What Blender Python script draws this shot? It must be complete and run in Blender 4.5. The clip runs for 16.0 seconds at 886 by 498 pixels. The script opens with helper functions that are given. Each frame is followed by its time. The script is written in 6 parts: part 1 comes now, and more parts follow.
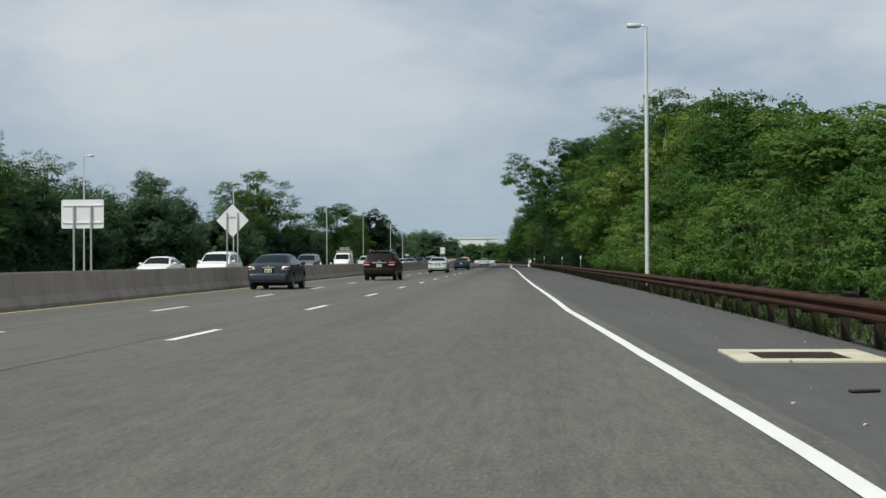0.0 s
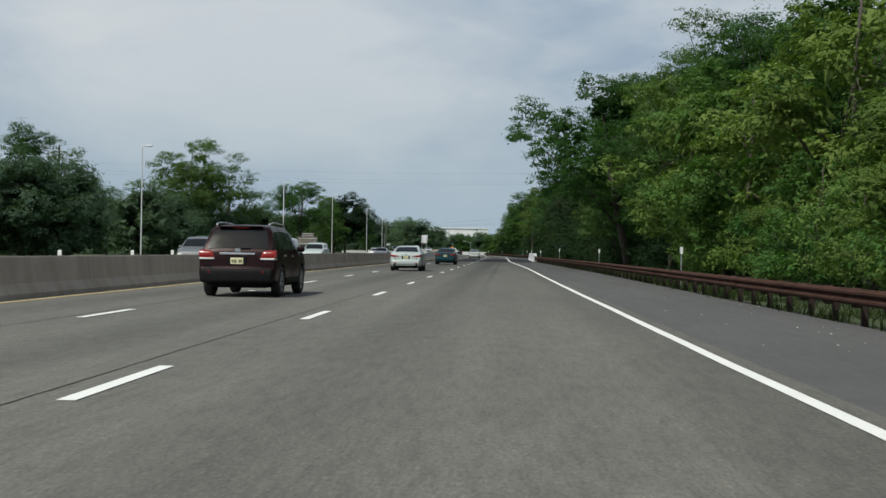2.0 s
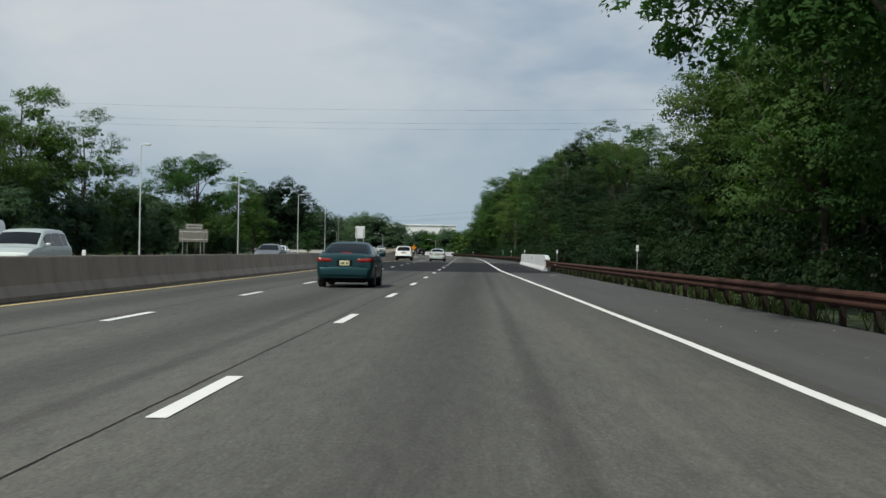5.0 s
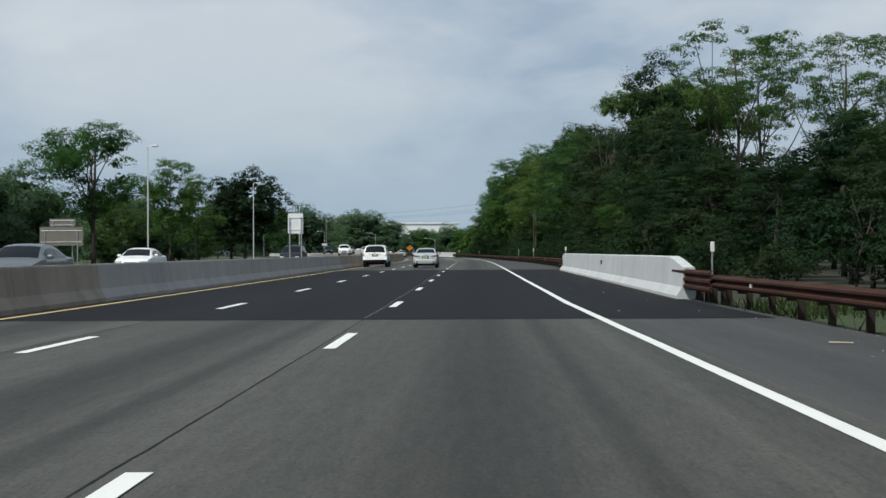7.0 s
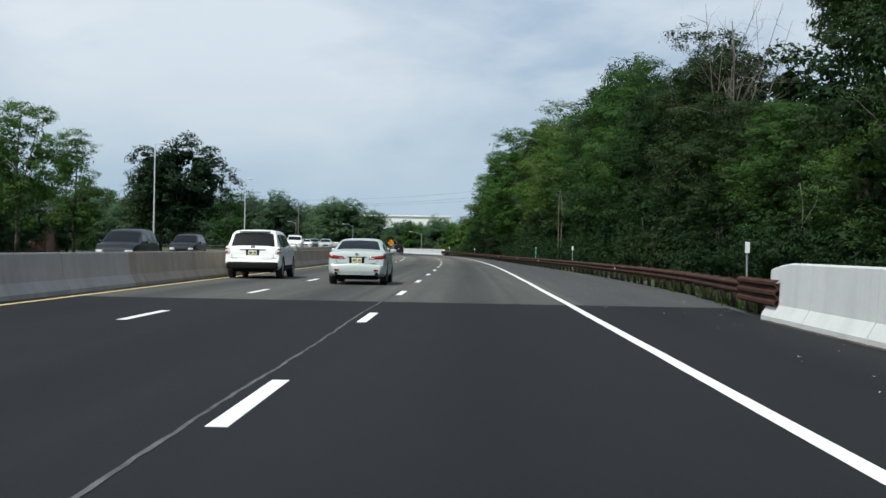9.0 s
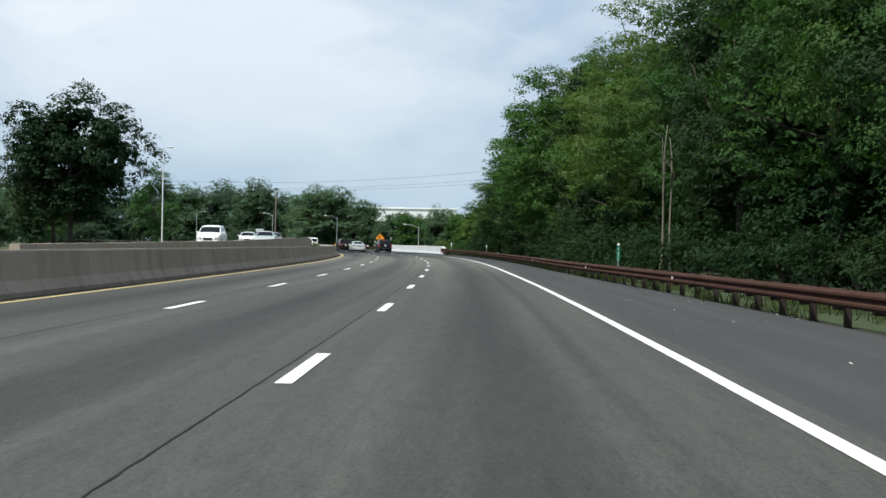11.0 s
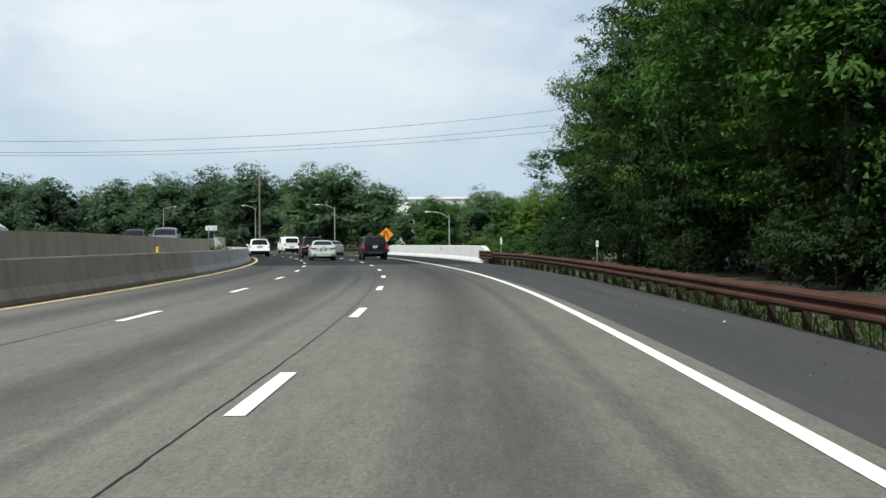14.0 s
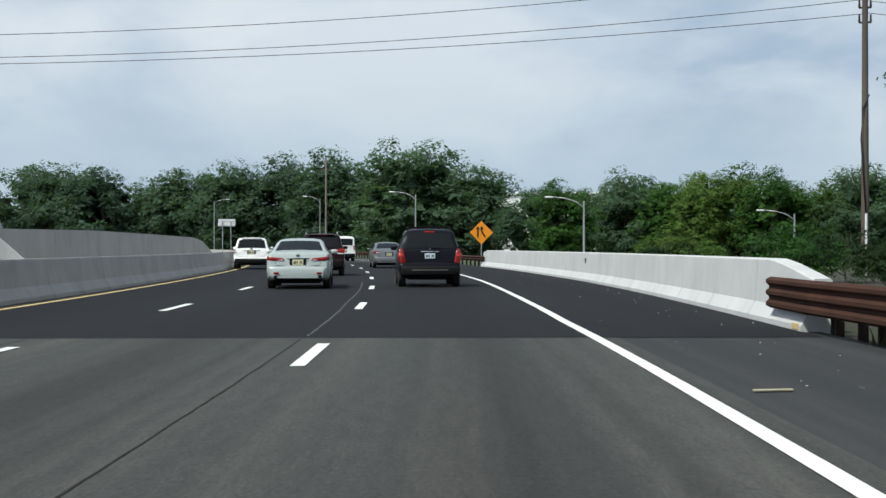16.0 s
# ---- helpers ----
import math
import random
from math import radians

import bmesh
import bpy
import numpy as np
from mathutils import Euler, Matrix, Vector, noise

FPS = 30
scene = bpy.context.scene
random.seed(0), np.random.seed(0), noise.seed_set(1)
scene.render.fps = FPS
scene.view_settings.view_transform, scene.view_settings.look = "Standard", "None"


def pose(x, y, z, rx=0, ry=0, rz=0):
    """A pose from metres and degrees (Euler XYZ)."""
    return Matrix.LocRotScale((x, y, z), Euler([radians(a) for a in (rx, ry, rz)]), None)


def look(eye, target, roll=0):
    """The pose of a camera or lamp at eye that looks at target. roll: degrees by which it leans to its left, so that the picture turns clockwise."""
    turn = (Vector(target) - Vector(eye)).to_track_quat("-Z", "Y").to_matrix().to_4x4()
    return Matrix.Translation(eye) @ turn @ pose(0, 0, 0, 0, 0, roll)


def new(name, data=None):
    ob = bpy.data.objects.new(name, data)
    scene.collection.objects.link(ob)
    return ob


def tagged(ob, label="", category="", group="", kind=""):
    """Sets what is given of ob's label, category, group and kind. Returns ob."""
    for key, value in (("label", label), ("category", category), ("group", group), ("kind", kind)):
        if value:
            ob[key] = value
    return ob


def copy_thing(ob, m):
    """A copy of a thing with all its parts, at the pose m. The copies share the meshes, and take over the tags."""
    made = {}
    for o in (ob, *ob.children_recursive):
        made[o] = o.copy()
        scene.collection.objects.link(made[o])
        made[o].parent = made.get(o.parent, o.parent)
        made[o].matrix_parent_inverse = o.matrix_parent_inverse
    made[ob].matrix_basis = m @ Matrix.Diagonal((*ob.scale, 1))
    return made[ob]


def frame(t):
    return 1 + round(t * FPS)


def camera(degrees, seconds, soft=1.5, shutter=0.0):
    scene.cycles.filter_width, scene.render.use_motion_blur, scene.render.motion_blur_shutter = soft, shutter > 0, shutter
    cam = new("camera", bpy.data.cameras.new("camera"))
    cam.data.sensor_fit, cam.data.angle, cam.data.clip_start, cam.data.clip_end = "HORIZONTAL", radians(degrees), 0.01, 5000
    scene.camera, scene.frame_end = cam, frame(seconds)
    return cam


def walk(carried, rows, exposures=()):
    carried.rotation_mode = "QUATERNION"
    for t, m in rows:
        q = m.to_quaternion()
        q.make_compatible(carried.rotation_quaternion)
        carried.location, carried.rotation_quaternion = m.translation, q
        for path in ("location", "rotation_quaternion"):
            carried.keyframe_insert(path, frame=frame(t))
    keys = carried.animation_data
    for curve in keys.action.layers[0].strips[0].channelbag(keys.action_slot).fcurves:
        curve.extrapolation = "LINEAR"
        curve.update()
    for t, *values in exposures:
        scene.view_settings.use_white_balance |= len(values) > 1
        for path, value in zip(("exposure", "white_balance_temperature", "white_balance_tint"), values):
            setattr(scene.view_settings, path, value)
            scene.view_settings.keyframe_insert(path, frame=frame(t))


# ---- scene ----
# The camera and its drive
cam = camera(36.43, 16.0, soft=1.5)
walk(cam, [
    (0, pose(5.40, 21.87, 1.149, 90.470, 0.325, 5.439)),
    (0.5, pose(4.48, 33.17, 1.149, 90.247, 0.382, 5.615)),
    (1, pose(3.55, 44.41, 1.149, 90.245, -0.136, 5.577)),
    (1.5, pose(2.77, 55.65, 1.149, 90.274, -0.488, 5.364)),
    (2, pose(1.89, 68.02, 1.149, 90.080, -0.824, 4.899)),
    (2.5, pose(1.13, 79.20, 1.149, 90.141, -0.452, 4.630)),
    (3, pose(0.34, 91.39, 1.149, 90.204, -0.606, 4.356)),
    (3.5, pose(-0.43, 104.10, 1.149, 90.092, -0.877, 4.078)),
    (4, pose(-1.10, 117.10, 1.149, 90.171, -1.192, 3.874)),
    (4.5, pose(-1.68, 129.39, 1.149, 90.100, -1.177, 3.626)),
    (7, pose(-4.59, 195.73, 1.149, 90.109, 0.332, 3.680)),
    (7.5, pose(-5.20, 209.41, 1.149, 89.861, 0.394, 3.711)),
    (8, pose(-5.80, 223.18, 1.149, 89.868, -0.016, 3.658)),
    (8.5, pose(-6.45, 237.68, 1.149, 89.966, -0.457, 3.552)),
    (9, pose(-7.09, 252.14, 1.149, 89.966, -1.041, 3.376)),
    (9.5, pose(-7.70, 267.29, 1.149, 89.831, -1.153, 3.587)),
    (12, pose(-11.02, 339.55, 1.149, 89.830, -0.709, 3.953)),
    (12.5, pose(-11.76, 354.39, 1.149, 90.084, -0.176, 4.296)),
    (13, pose(-12.56, 367.97, 1.149, 89.853, -0.252, 4.716)),
    (13.5, pose(-13.55, 382.82, 1.149, 89.893, 0.399, 5.171)),
    (14, pose(-14.69, 397.72, 1.149, 89.742, 0.481, 5.821)),
    (14.5, pose(-16.11, 412.63, 1.149, 89.887, -0.055, 6.936)),
    (15, pose(-17.55, 426.20, 1.149, 89.857, -0.187, 8.184)),
    (15.5, pose(-19.25, 439.09, 1.149, 90.056, -0.337, 9.284)),
    (16, pose(-21.57, 454.30, 1.149, 89.928, 0.047, 10.701)),
], exposures=[(0, -0.14, 6450, 3), (4.7, -0.2, 6450, 3), (7.0, -0.15, 6220, 3), (9.0, 0.14, 6220, 3), (9.6, 0.24, 6220, 3), (12.0, 0.34, 6330, 3), (13.5, 0.3, 6450, 3), (14.0, 0.36, 6450, 3), (14.6, 0.28, 6400, 3), (16, 0.12, 6250, 3)])

# ---- sky, sun ----
SUN_ELEV, SUN_AZ = radians(55), radians(-141)   # the sun stands high behind the camera, to its left
world = bpy.data.worlds.new("sky")
scene.world = world
world.use_nodes = True
wn, wl = world.node_tree.nodes, world.node_tree.links
wn.clear()
sky = wn.new("ShaderNodeTexSky")
sky.sky_type, sky.sun_disc = "NISHITA", False
sky.sun_elevation, sky.sun_rotation = SUN_ELEV, SUN_AZ
sky.air_density, sky.dust_density, sky.ozone_density = 1.4, 3.5, 1.5
w_co = wn.new("ShaderNodeTexCoord")
w_sep = wn.new("ShaderNodeSeparateXYZ")
wl.new(w_co.outputs["Generated"], w_sep.inputs["Vector"])


def sky_noise(scale, stretch, shift, detail, lo, hi):
    """Broken cloud, flattened towards the horizon."""
    mp = wn.new("ShaderNodeMapping")
    mp.inputs["Scale"].default_value, mp.inputs["Location"].default_value = (1, 1, stretch), shift
    wl.new(w_co.outputs["Generated"], mp.inputs["Vector"])
    n = wn.new("ShaderNodeTexNoise")
    n.inputs["Scale"].default_value, n.inputs["Detail"].default_value = scale, detail
    n.inputs["Roughness"].default_value, n.inputs["Distortion"].default_value = 0.52, 0.4
    wl.new(mp.outputs["Vector"], n.inputs["Vector"])
    r = wn.new("ShaderNodeMapRange")
    r.inputs["From Min"].default_value, r.inputs["From Max"].default_value = lo, hi
    wl.new(n.outputs["Fac"], r.inputs["Value"])
    return r.outputs["Result"]


def sky_mix(fac, a, b):
    n = wn.new("ShaderNodeMix")
    n.data_type = "RGBA"
    for k, v in ((0, fac), (6, a), (7, b)):
        if isinstance(v, (int, float)):
            n.inputs[k].default_value = v
        elif isinstance(v, tuple):
            n.inputs[k].default_value = (*v, 1)
        else:
            wl.new(v, n.inputs[k])
    return n.outputs[2]


def sky_height(points):
    """A value by the height over the horizon."""
    r = wn.new("ShaderNodeValToRGB")
    el = r.color_ramp.elements
    while len(el) < len(points):
        el.new(0.5)
    for e, (z, v) in zip(el, points):
        e.position, e.color = z, (v, v, v, 1)
    wl.new(w_sep.outputs["Z"], r.inputs["Fac"])
    return r.outputs["Color"]


veil = sky_mix(sky_noise(2.6, 2.6, (0.3, 0.15, 0.2), 6.0, 0.38, 0.62), (3.9, 4.7, 6.1), (7.0, 7.2, 7.9))
veil = sky_mix(sky_noise(7.5, 2.2, (1.3, 0.4, 0.0), 5.0, 0.45, 0.85), veil, (8.0, 8.0, 8.4))
veil = sky_mix(sky_height([(0.0, 0.92), (0.05, 0.7), (0.13, 0.12), (0.2, 0.0)]), veil, (4.3, 5.3, 6.4))   # haze towards the horizon
sky_colour = sky_mix(sky_height([(0.0, 0.95), (0.22, 0.9), (0.5, 0.5), (1.0, 0.35)]), sky.outputs["Color"], veil)
w_bg = wn.new("ShaderNodeBackground")
w_bg.inputs["Strength"].default_value = 0.10
wl.new(sky_colour, w_bg.inputs["Color"])
w_out = wn.new("ShaderNodeOutputWorld")
wl.new(w_bg.outputs["Background"], w_out.inputs["Surface"])

sun_data = bpy.data.lights.new("sun", "SUN")
sun_data.energy, sun_data.angle, sun_data.color = 3.6, radians(1.2), (1.0, 0.95, 0.86)
sun = new("sun", sun_data)
sun_way = Vector((math.sin(SUN_AZ) * math.cos(SUN_ELEV), math.cos(SUN_AZ) * math.cos(SUN_ELEV), math.sin(SUN_ELEV)))
sun.matrix_world = look(sun_way * 100, (0, 0, 0))

# ---- the line of the road: s along the lane line, d to its right ----
BEND_S = np.arange(-30, 631, 30.0)
BEND = np.array([0.603, 0.607, 0.621, 0.516, -0.123, 0.047, -0.179, 0.082, 0.035, 0.163, 0.005, -0.151, 0.403, 0.466, 0.832,
                 1.282, 1.899, 1.603, 1.255, 1.864, 1.833, 1.813, 1.803]) / 1000
LS = np.arange(-30, 1201, 2.0)
_k = np.interp(LS, BEND_S, BEND)
_psi = np.concatenate([[0], np.cumsum((_k[1:] + _k[:-1]))])
_psi -= np.interp(0, LS, _psi)
_m = (_psi[1:] + _psi[:-1]) / 2
_lx = np.concatenate([[0], np.cumsum(-np.sin(_m) * 2)])
_ly = np.concatenate([[0], np.cumsum(np.cos(_m) * 2)])
_lx -= np.interp(0, LS, _lx)
_ly -= np.interp(0, LS, _ly)
# behind the start the road runs straight on
LS = np.concatenate([[-330.0], LS])
_lx = np.concatenate([[_lx[0] + math.sin(_psi[0]) * 300], _lx])
_ly = np.concatenate([[_ly[0] - math.cos(_psi[0]) * 300], _ly])
_psi = np.concatenate([[_psi[0]], _psi])


def head(s):
    return float(np.interp(s, LS, _psi))


def rp(s, d, z=0.0):
    p = head(s)
    return Vector((float(np.interp(s, LS, _lx)) + d * math.cos(p), float(np.interp(s, LS, _ly)) + d * math.sin(p), z))


def rpose(s, d, z=0.0, turn=0.0, scale=1.0):
    return Matrix.LocRotScale(rp(s, d, z), Euler((0, 0, head(s) + radians(turn))), (scale,) * 3)


EDGE_S = [-330, 0, 30, 37.5, 52.5, 67.5, 82.5, 97.5, 112.5, 127.5, 145, 160, 203, 211, 226, 232.5, 248, 278, 300, 352, 368, 398, 428, 445, 461, 476, 488, 502, 540, 1200]
EDGE_D = [13.5, 8.0, 7.08, 6.75, 6.17, 5.92, 5.7, 5.56, 5.39, 5.25, 5.14, 5.0, 4.21, 4.06, 3.8, 3.79, 3.77, 3.84, 3.86, 3.66, 3.57, 3.58, 3.6, 3.55, 3.45, 3.42, 3.55, 3.8, 4.0, 4.0]
RAIL_S = [-330, 0, 50, 78, 100, 130, 150, 190, 226, 277, 281, 289, 300, 318, 345, 360, 373, 400, 415, 430, 445, 460, 473, 488, 500, 520, 536, 600, 1200]
RAIL_D = [14, 9.95, 9.55, 9.37, 9.1, 8.86, 8.65, 7.7, 6.85, 7.1, 7.3, 7.75, 7.85, 7.65, 6.8, 6.3, 6.0, 5.9, 5.95, 6.1, 6.35, 6.6, 6.5, 7.0, 7.3, 7.5, 7.6, 7.8, 12]
BARRIER_D = -7.15


def edge_d(s):
    return float(np.interp(s, EDGE_S, EDGE_D))


def rail_d(s):
    return float(np.interp(s, RAIL_S, RAIL_D))


# ---- helpers ----
def mesh_from(name, verts, faces, smooth=False):
    me = bpy.data.meshes.new(name)
    me.from_pydata([tuple(v) for v in verts], [], [tuple(f) for f in faces])
    me.update()
    if smooth:
        me.polygons.foreach_set("use_smooth", [True] * len(me.polygons))
    return me


def bm_mesh(name, bm, smooth=False, angle=None):
    me = bpy.data.meshes.new(name)
    bm.normal_update()
    bm.to_mesh(me)
    bm.free()
    if smooth:
        me.polygons.foreach_set("use_smooth", [True] * len(me.polygons))
        if angle:
            me.set_sharp_from_angle(angle=radians(angle))
    return me


def part(name, geo, material, parent=None, label="", m=None, smooth=False, angle=None):
    """One mesh object out of a bmesh or a mesh, under a thing or a part."""
    me = bm_mesh(name, geo, smooth, angle) if isinstance(geo, bmesh.types.BMesh) else geo
    if material and not me.materials:
        me.materials.append(material)
    ob = new(name, me)
    if parent:
        ob.parent = parent
    if m is not None:
        ob.matrix_basis = m
    if label:
        ob["label"] = label
    return ob


def thing(name, label, category, m=None, group="", kind=""):
    ob = tagged(new(name), label, category, group, kind)
    if m is not None:
        ob.matrix_basis = m
    return ob


def box(sx, sy, sz, at=(0, 0, 0), bevel=0.0, segs=2, bm=None, turn=None):
    bm = bm or bmesh.new()
    made = bmesh.ops.create_cube(bm, size=1.0)["verts"]
    m = Matrix.Translation(at) @ (turn.to_4x4() if turn else Matrix()) @ Matrix.Diagonal((sx, sy, sz, 1))
    bmesh.ops.transform(bm, matrix=m, verts=made)
    if bevel:
        edges = list({e for v in made for e in v.link_edges})
        bmesh.ops.bevel(bm, geom=edges, offset=bevel, segments=segs, affect="EDGES", profile=0.5)
    return bm


def rod(p, q, r1, r2=None, n=10, bm=None, caps=True):
    bm = bm or bmesh.new()
    p, q = Vector(p), Vector(q)
    made = bmesh.ops.create_cone(bm, cap_ends=caps, segments=n, radius1=r1, radius2=r1 if r2 is None else r2, depth=(q - p).length)["verts"]
    m = Matrix.Translation((p + q) / 2) @ (q - p).to_track_quat("Z", "Y").to_matrix().to_4x4()
    bmesh.ops.transform(bm, matrix=m, verts=made)
    return bm


def tube(points, r, n=8):
    """A bent tube through points."""
    pts = [Vector(p) for p in points]
    verts, faces = [], []
    for i, p in enumerate(pts):
        t = (pts[min(i + 1, len(pts) - 1)] - pts[max(i - 1, 0)]).normalized()
        q = t.to_track_quat("Z", "Y").to_matrix()
        rr = r[i] if isinstance(r, (list, tuple)) else r
        for k in range(n):
            a = 2 * math.pi * k / n
            verts.append(p + q @ Vector((math.cos(a) * rr, math.sin(a) * rr, 0)))
    for i in range(len(pts) - 1):
        for k in range(n):
            faces.append((i * n + k, i * n + (k + 1) % n, (i + 1) * n + (k + 1) % n, (i + 1) * n + k))
    faces.append(tuple(range(n - 1, -1, -1)))
    faces.append(tuple((len(pts) - 1) * n + k for k in range(n)))
    return verts, faces


def strip(name, s0, s1, d0, d1, z, material, step=3.0, cols=1, thick=0.0, parent=None):
    """A band of ground between the offsets d0 and d1 (numbers or functions of s). Its UV map holds d and s in metres."""
    n = max(2, int((s1 - s0) / step) + 1)
    verts, faces, uv = [], [], []
    for i in range(n):
        s = s0 + (s1 - s0) * i / (n - 1)
        a, b = (d0(s) if callable(d0) else d0), (d1(s) if callable(d1) else d1)
        for j in range(cols + 1):
            d = a + (b - a) * j / cols
            verts.append(rp(s, d, z(s) if callable(z) else z))
            uv.append((d, s))
    w = cols + 1
    for i in range(n - 1):
        for j in range(cols):
            faces.append((i * w + j, i * w + j + 1, (i + 1) * w + j + 1, (i + 1) * w + j))
    me = mesh_from(name, verts, faces)
    layer = me.uv_layers.new(name="road")
    idx = np.empty(len(me.loops), dtype=np.int32)
    me.loops.foreach_get("vertex_index", idx)
    layer.data.foreach_set("uv", np.array(uv, dtype=np.float32)[idx].ravel())
    return part(name, me, material, parent)


def sweep(name, s0, s1, profile, material, step=2.0, d_of=None, parent=None, smooth=False, ends=True, z_of=None):
    """A profile of (d, z) points, closed, drawn along the road at the offset d_of(s)."""
    n = max(2, int(round((s1 - s0) / step)) + 1)
    verts, faces, k = [], [], len(profile)
    for i in range(n):
        s = s0 + (s1 - s0) * i / (n - 1)
        base = d_of(s) if d_of else 0.0
        for d, z in profile:
            verts.append(rp(s, base + d, z + (z_of(s) if z_of else 0.0)))
    for i in range(n - 1):
        for j in range(k):
            faces.append((i * k + j, i * k + (j + 1) % k, (i + 1) * k + (j + 1) % k, (i + 1) * k + j))
    if ends:
        faces.append(tuple(range(k)))
        faces.append(tuple((n - 1) * k + j for j in range(k - 1, -1, -1)))
    me = mesh_from(name, verts, faces, smooth)
    bm = bmesh.new()
    bm.from_mesh(me)
    bmesh.ops.recalc_face_normals(bm, faces=bm.faces[:])
    bm.to_mesh(me)
    bm.free()
    return part(name, me, material, parent)


# ---- materials ----
def material(name):
    m = bpy.data.materials.new(name)
    m.use_nodes = True
    nt = m.node_tree
    return m, nt, nt.nodes["Principled BSDF"]


def node(nt, kind, **values):
    n = nt.nodes.new(kind)
    for key, value in values.items():
        n.inputs[key.replace("_", " ")].default_value = value
    return n


def mix_rgb(nt, fac, a, b, blend="MIX"):
    n = nt.nodes.new("ShaderNodeMix")
    n.data_type, n.blend_type = "RGBA", blend
    for k, v in ((0, fac), (6, a), (7, b)):
        if isinstance(v, (int, float)):
            n.inputs[k].default_value = v
        elif isinstance(v, tuple):
            n.inputs[k].default_value = (*v, 1) if len(v) == 3 else v
        else:
            nt.links.new(v, n.inputs[k])
    return n.outputs[2]


def ramp(nt, value, lo, hi, a=0.0, b=1.0):
    n = nt.nodes.new("ShaderNodeMapRange")
    n.inputs["From Min"].default_value, n.inputs["From Max"].default_value = lo, hi
    n.inputs["To Min"].default_value, n.inputs["To Max"].default_value = a, b
    nt.links.new(value, n.inputs["Value"])
    return n.outputs["Result"]


def noise_of(nt, co, scale, detail=4.0, rough=0.55, stretch=None):
    if stretch:
        mp = nt.nodes.new("ShaderNodeMapping")
        mp.inputs["Scale"].default_value = stretch
        nt.links.new(co, mp.inputs["Vector"])
        co = mp.outputs["Vector"]
    n = node(nt, "ShaderNodeTexNoise", Scale=scale, Detail=detail, Roughness=rough)
    nt.links.new(co, n.inputs["Vector"])
    return n.outputs["Fac"]


def bump(nt, bsdf, height, strength, distance):
    b = nt.nodes.new("ShaderNodeBump")
    b.inputs["Strength"].default_value, b.inputs["Distance"].default_value = strength, distance
    nt.links.new(height, b.inputs["Height"])
    nt.links.new(b.outputs["Normal"], bsdf.inputs["Normal"])


def surface(name, color, rough=0.6, metal=0.0, second=None, scale=3.0, fine=40.0, amount=0.5, bumps=0.1, depth=0.005, spec=0.5, stretch=None):
    """A plain surface with stains at one scale and grain at another."""
    m, nt, b = material(name)
    co = nt.nodes.new("ShaderNodeTexCoord").outputs["Object"]
    big, small = noise_of(nt, co, scale, stretch=stretch), noise_of(nt, co, fine)
    second = second or tuple(c * 0.7 for c in color)
    col = mix_rgb(nt, ramp(nt, big, 0.35, 0.7, 0, amount), color, second)
    col = mix_rgb(nt, ramp(nt, small, 0.3, 0.7, 0, amount * 0.5), col, tuple(c * 0.75 for c in color))
    nt.links.new(col, b.inputs["Base Color"])
    nt.links.new(ramp(nt, big, 0.3, 0.7, rough - 0.06, rough + 0.08), b.inputs["Roughness"])
    b.inputs["Metallic"].default_value = metal
    b.inputs["Specular IOR Level"].default_value = spec
    if bumps:
        bump(nt, b, small, bumps, depth)
    return m


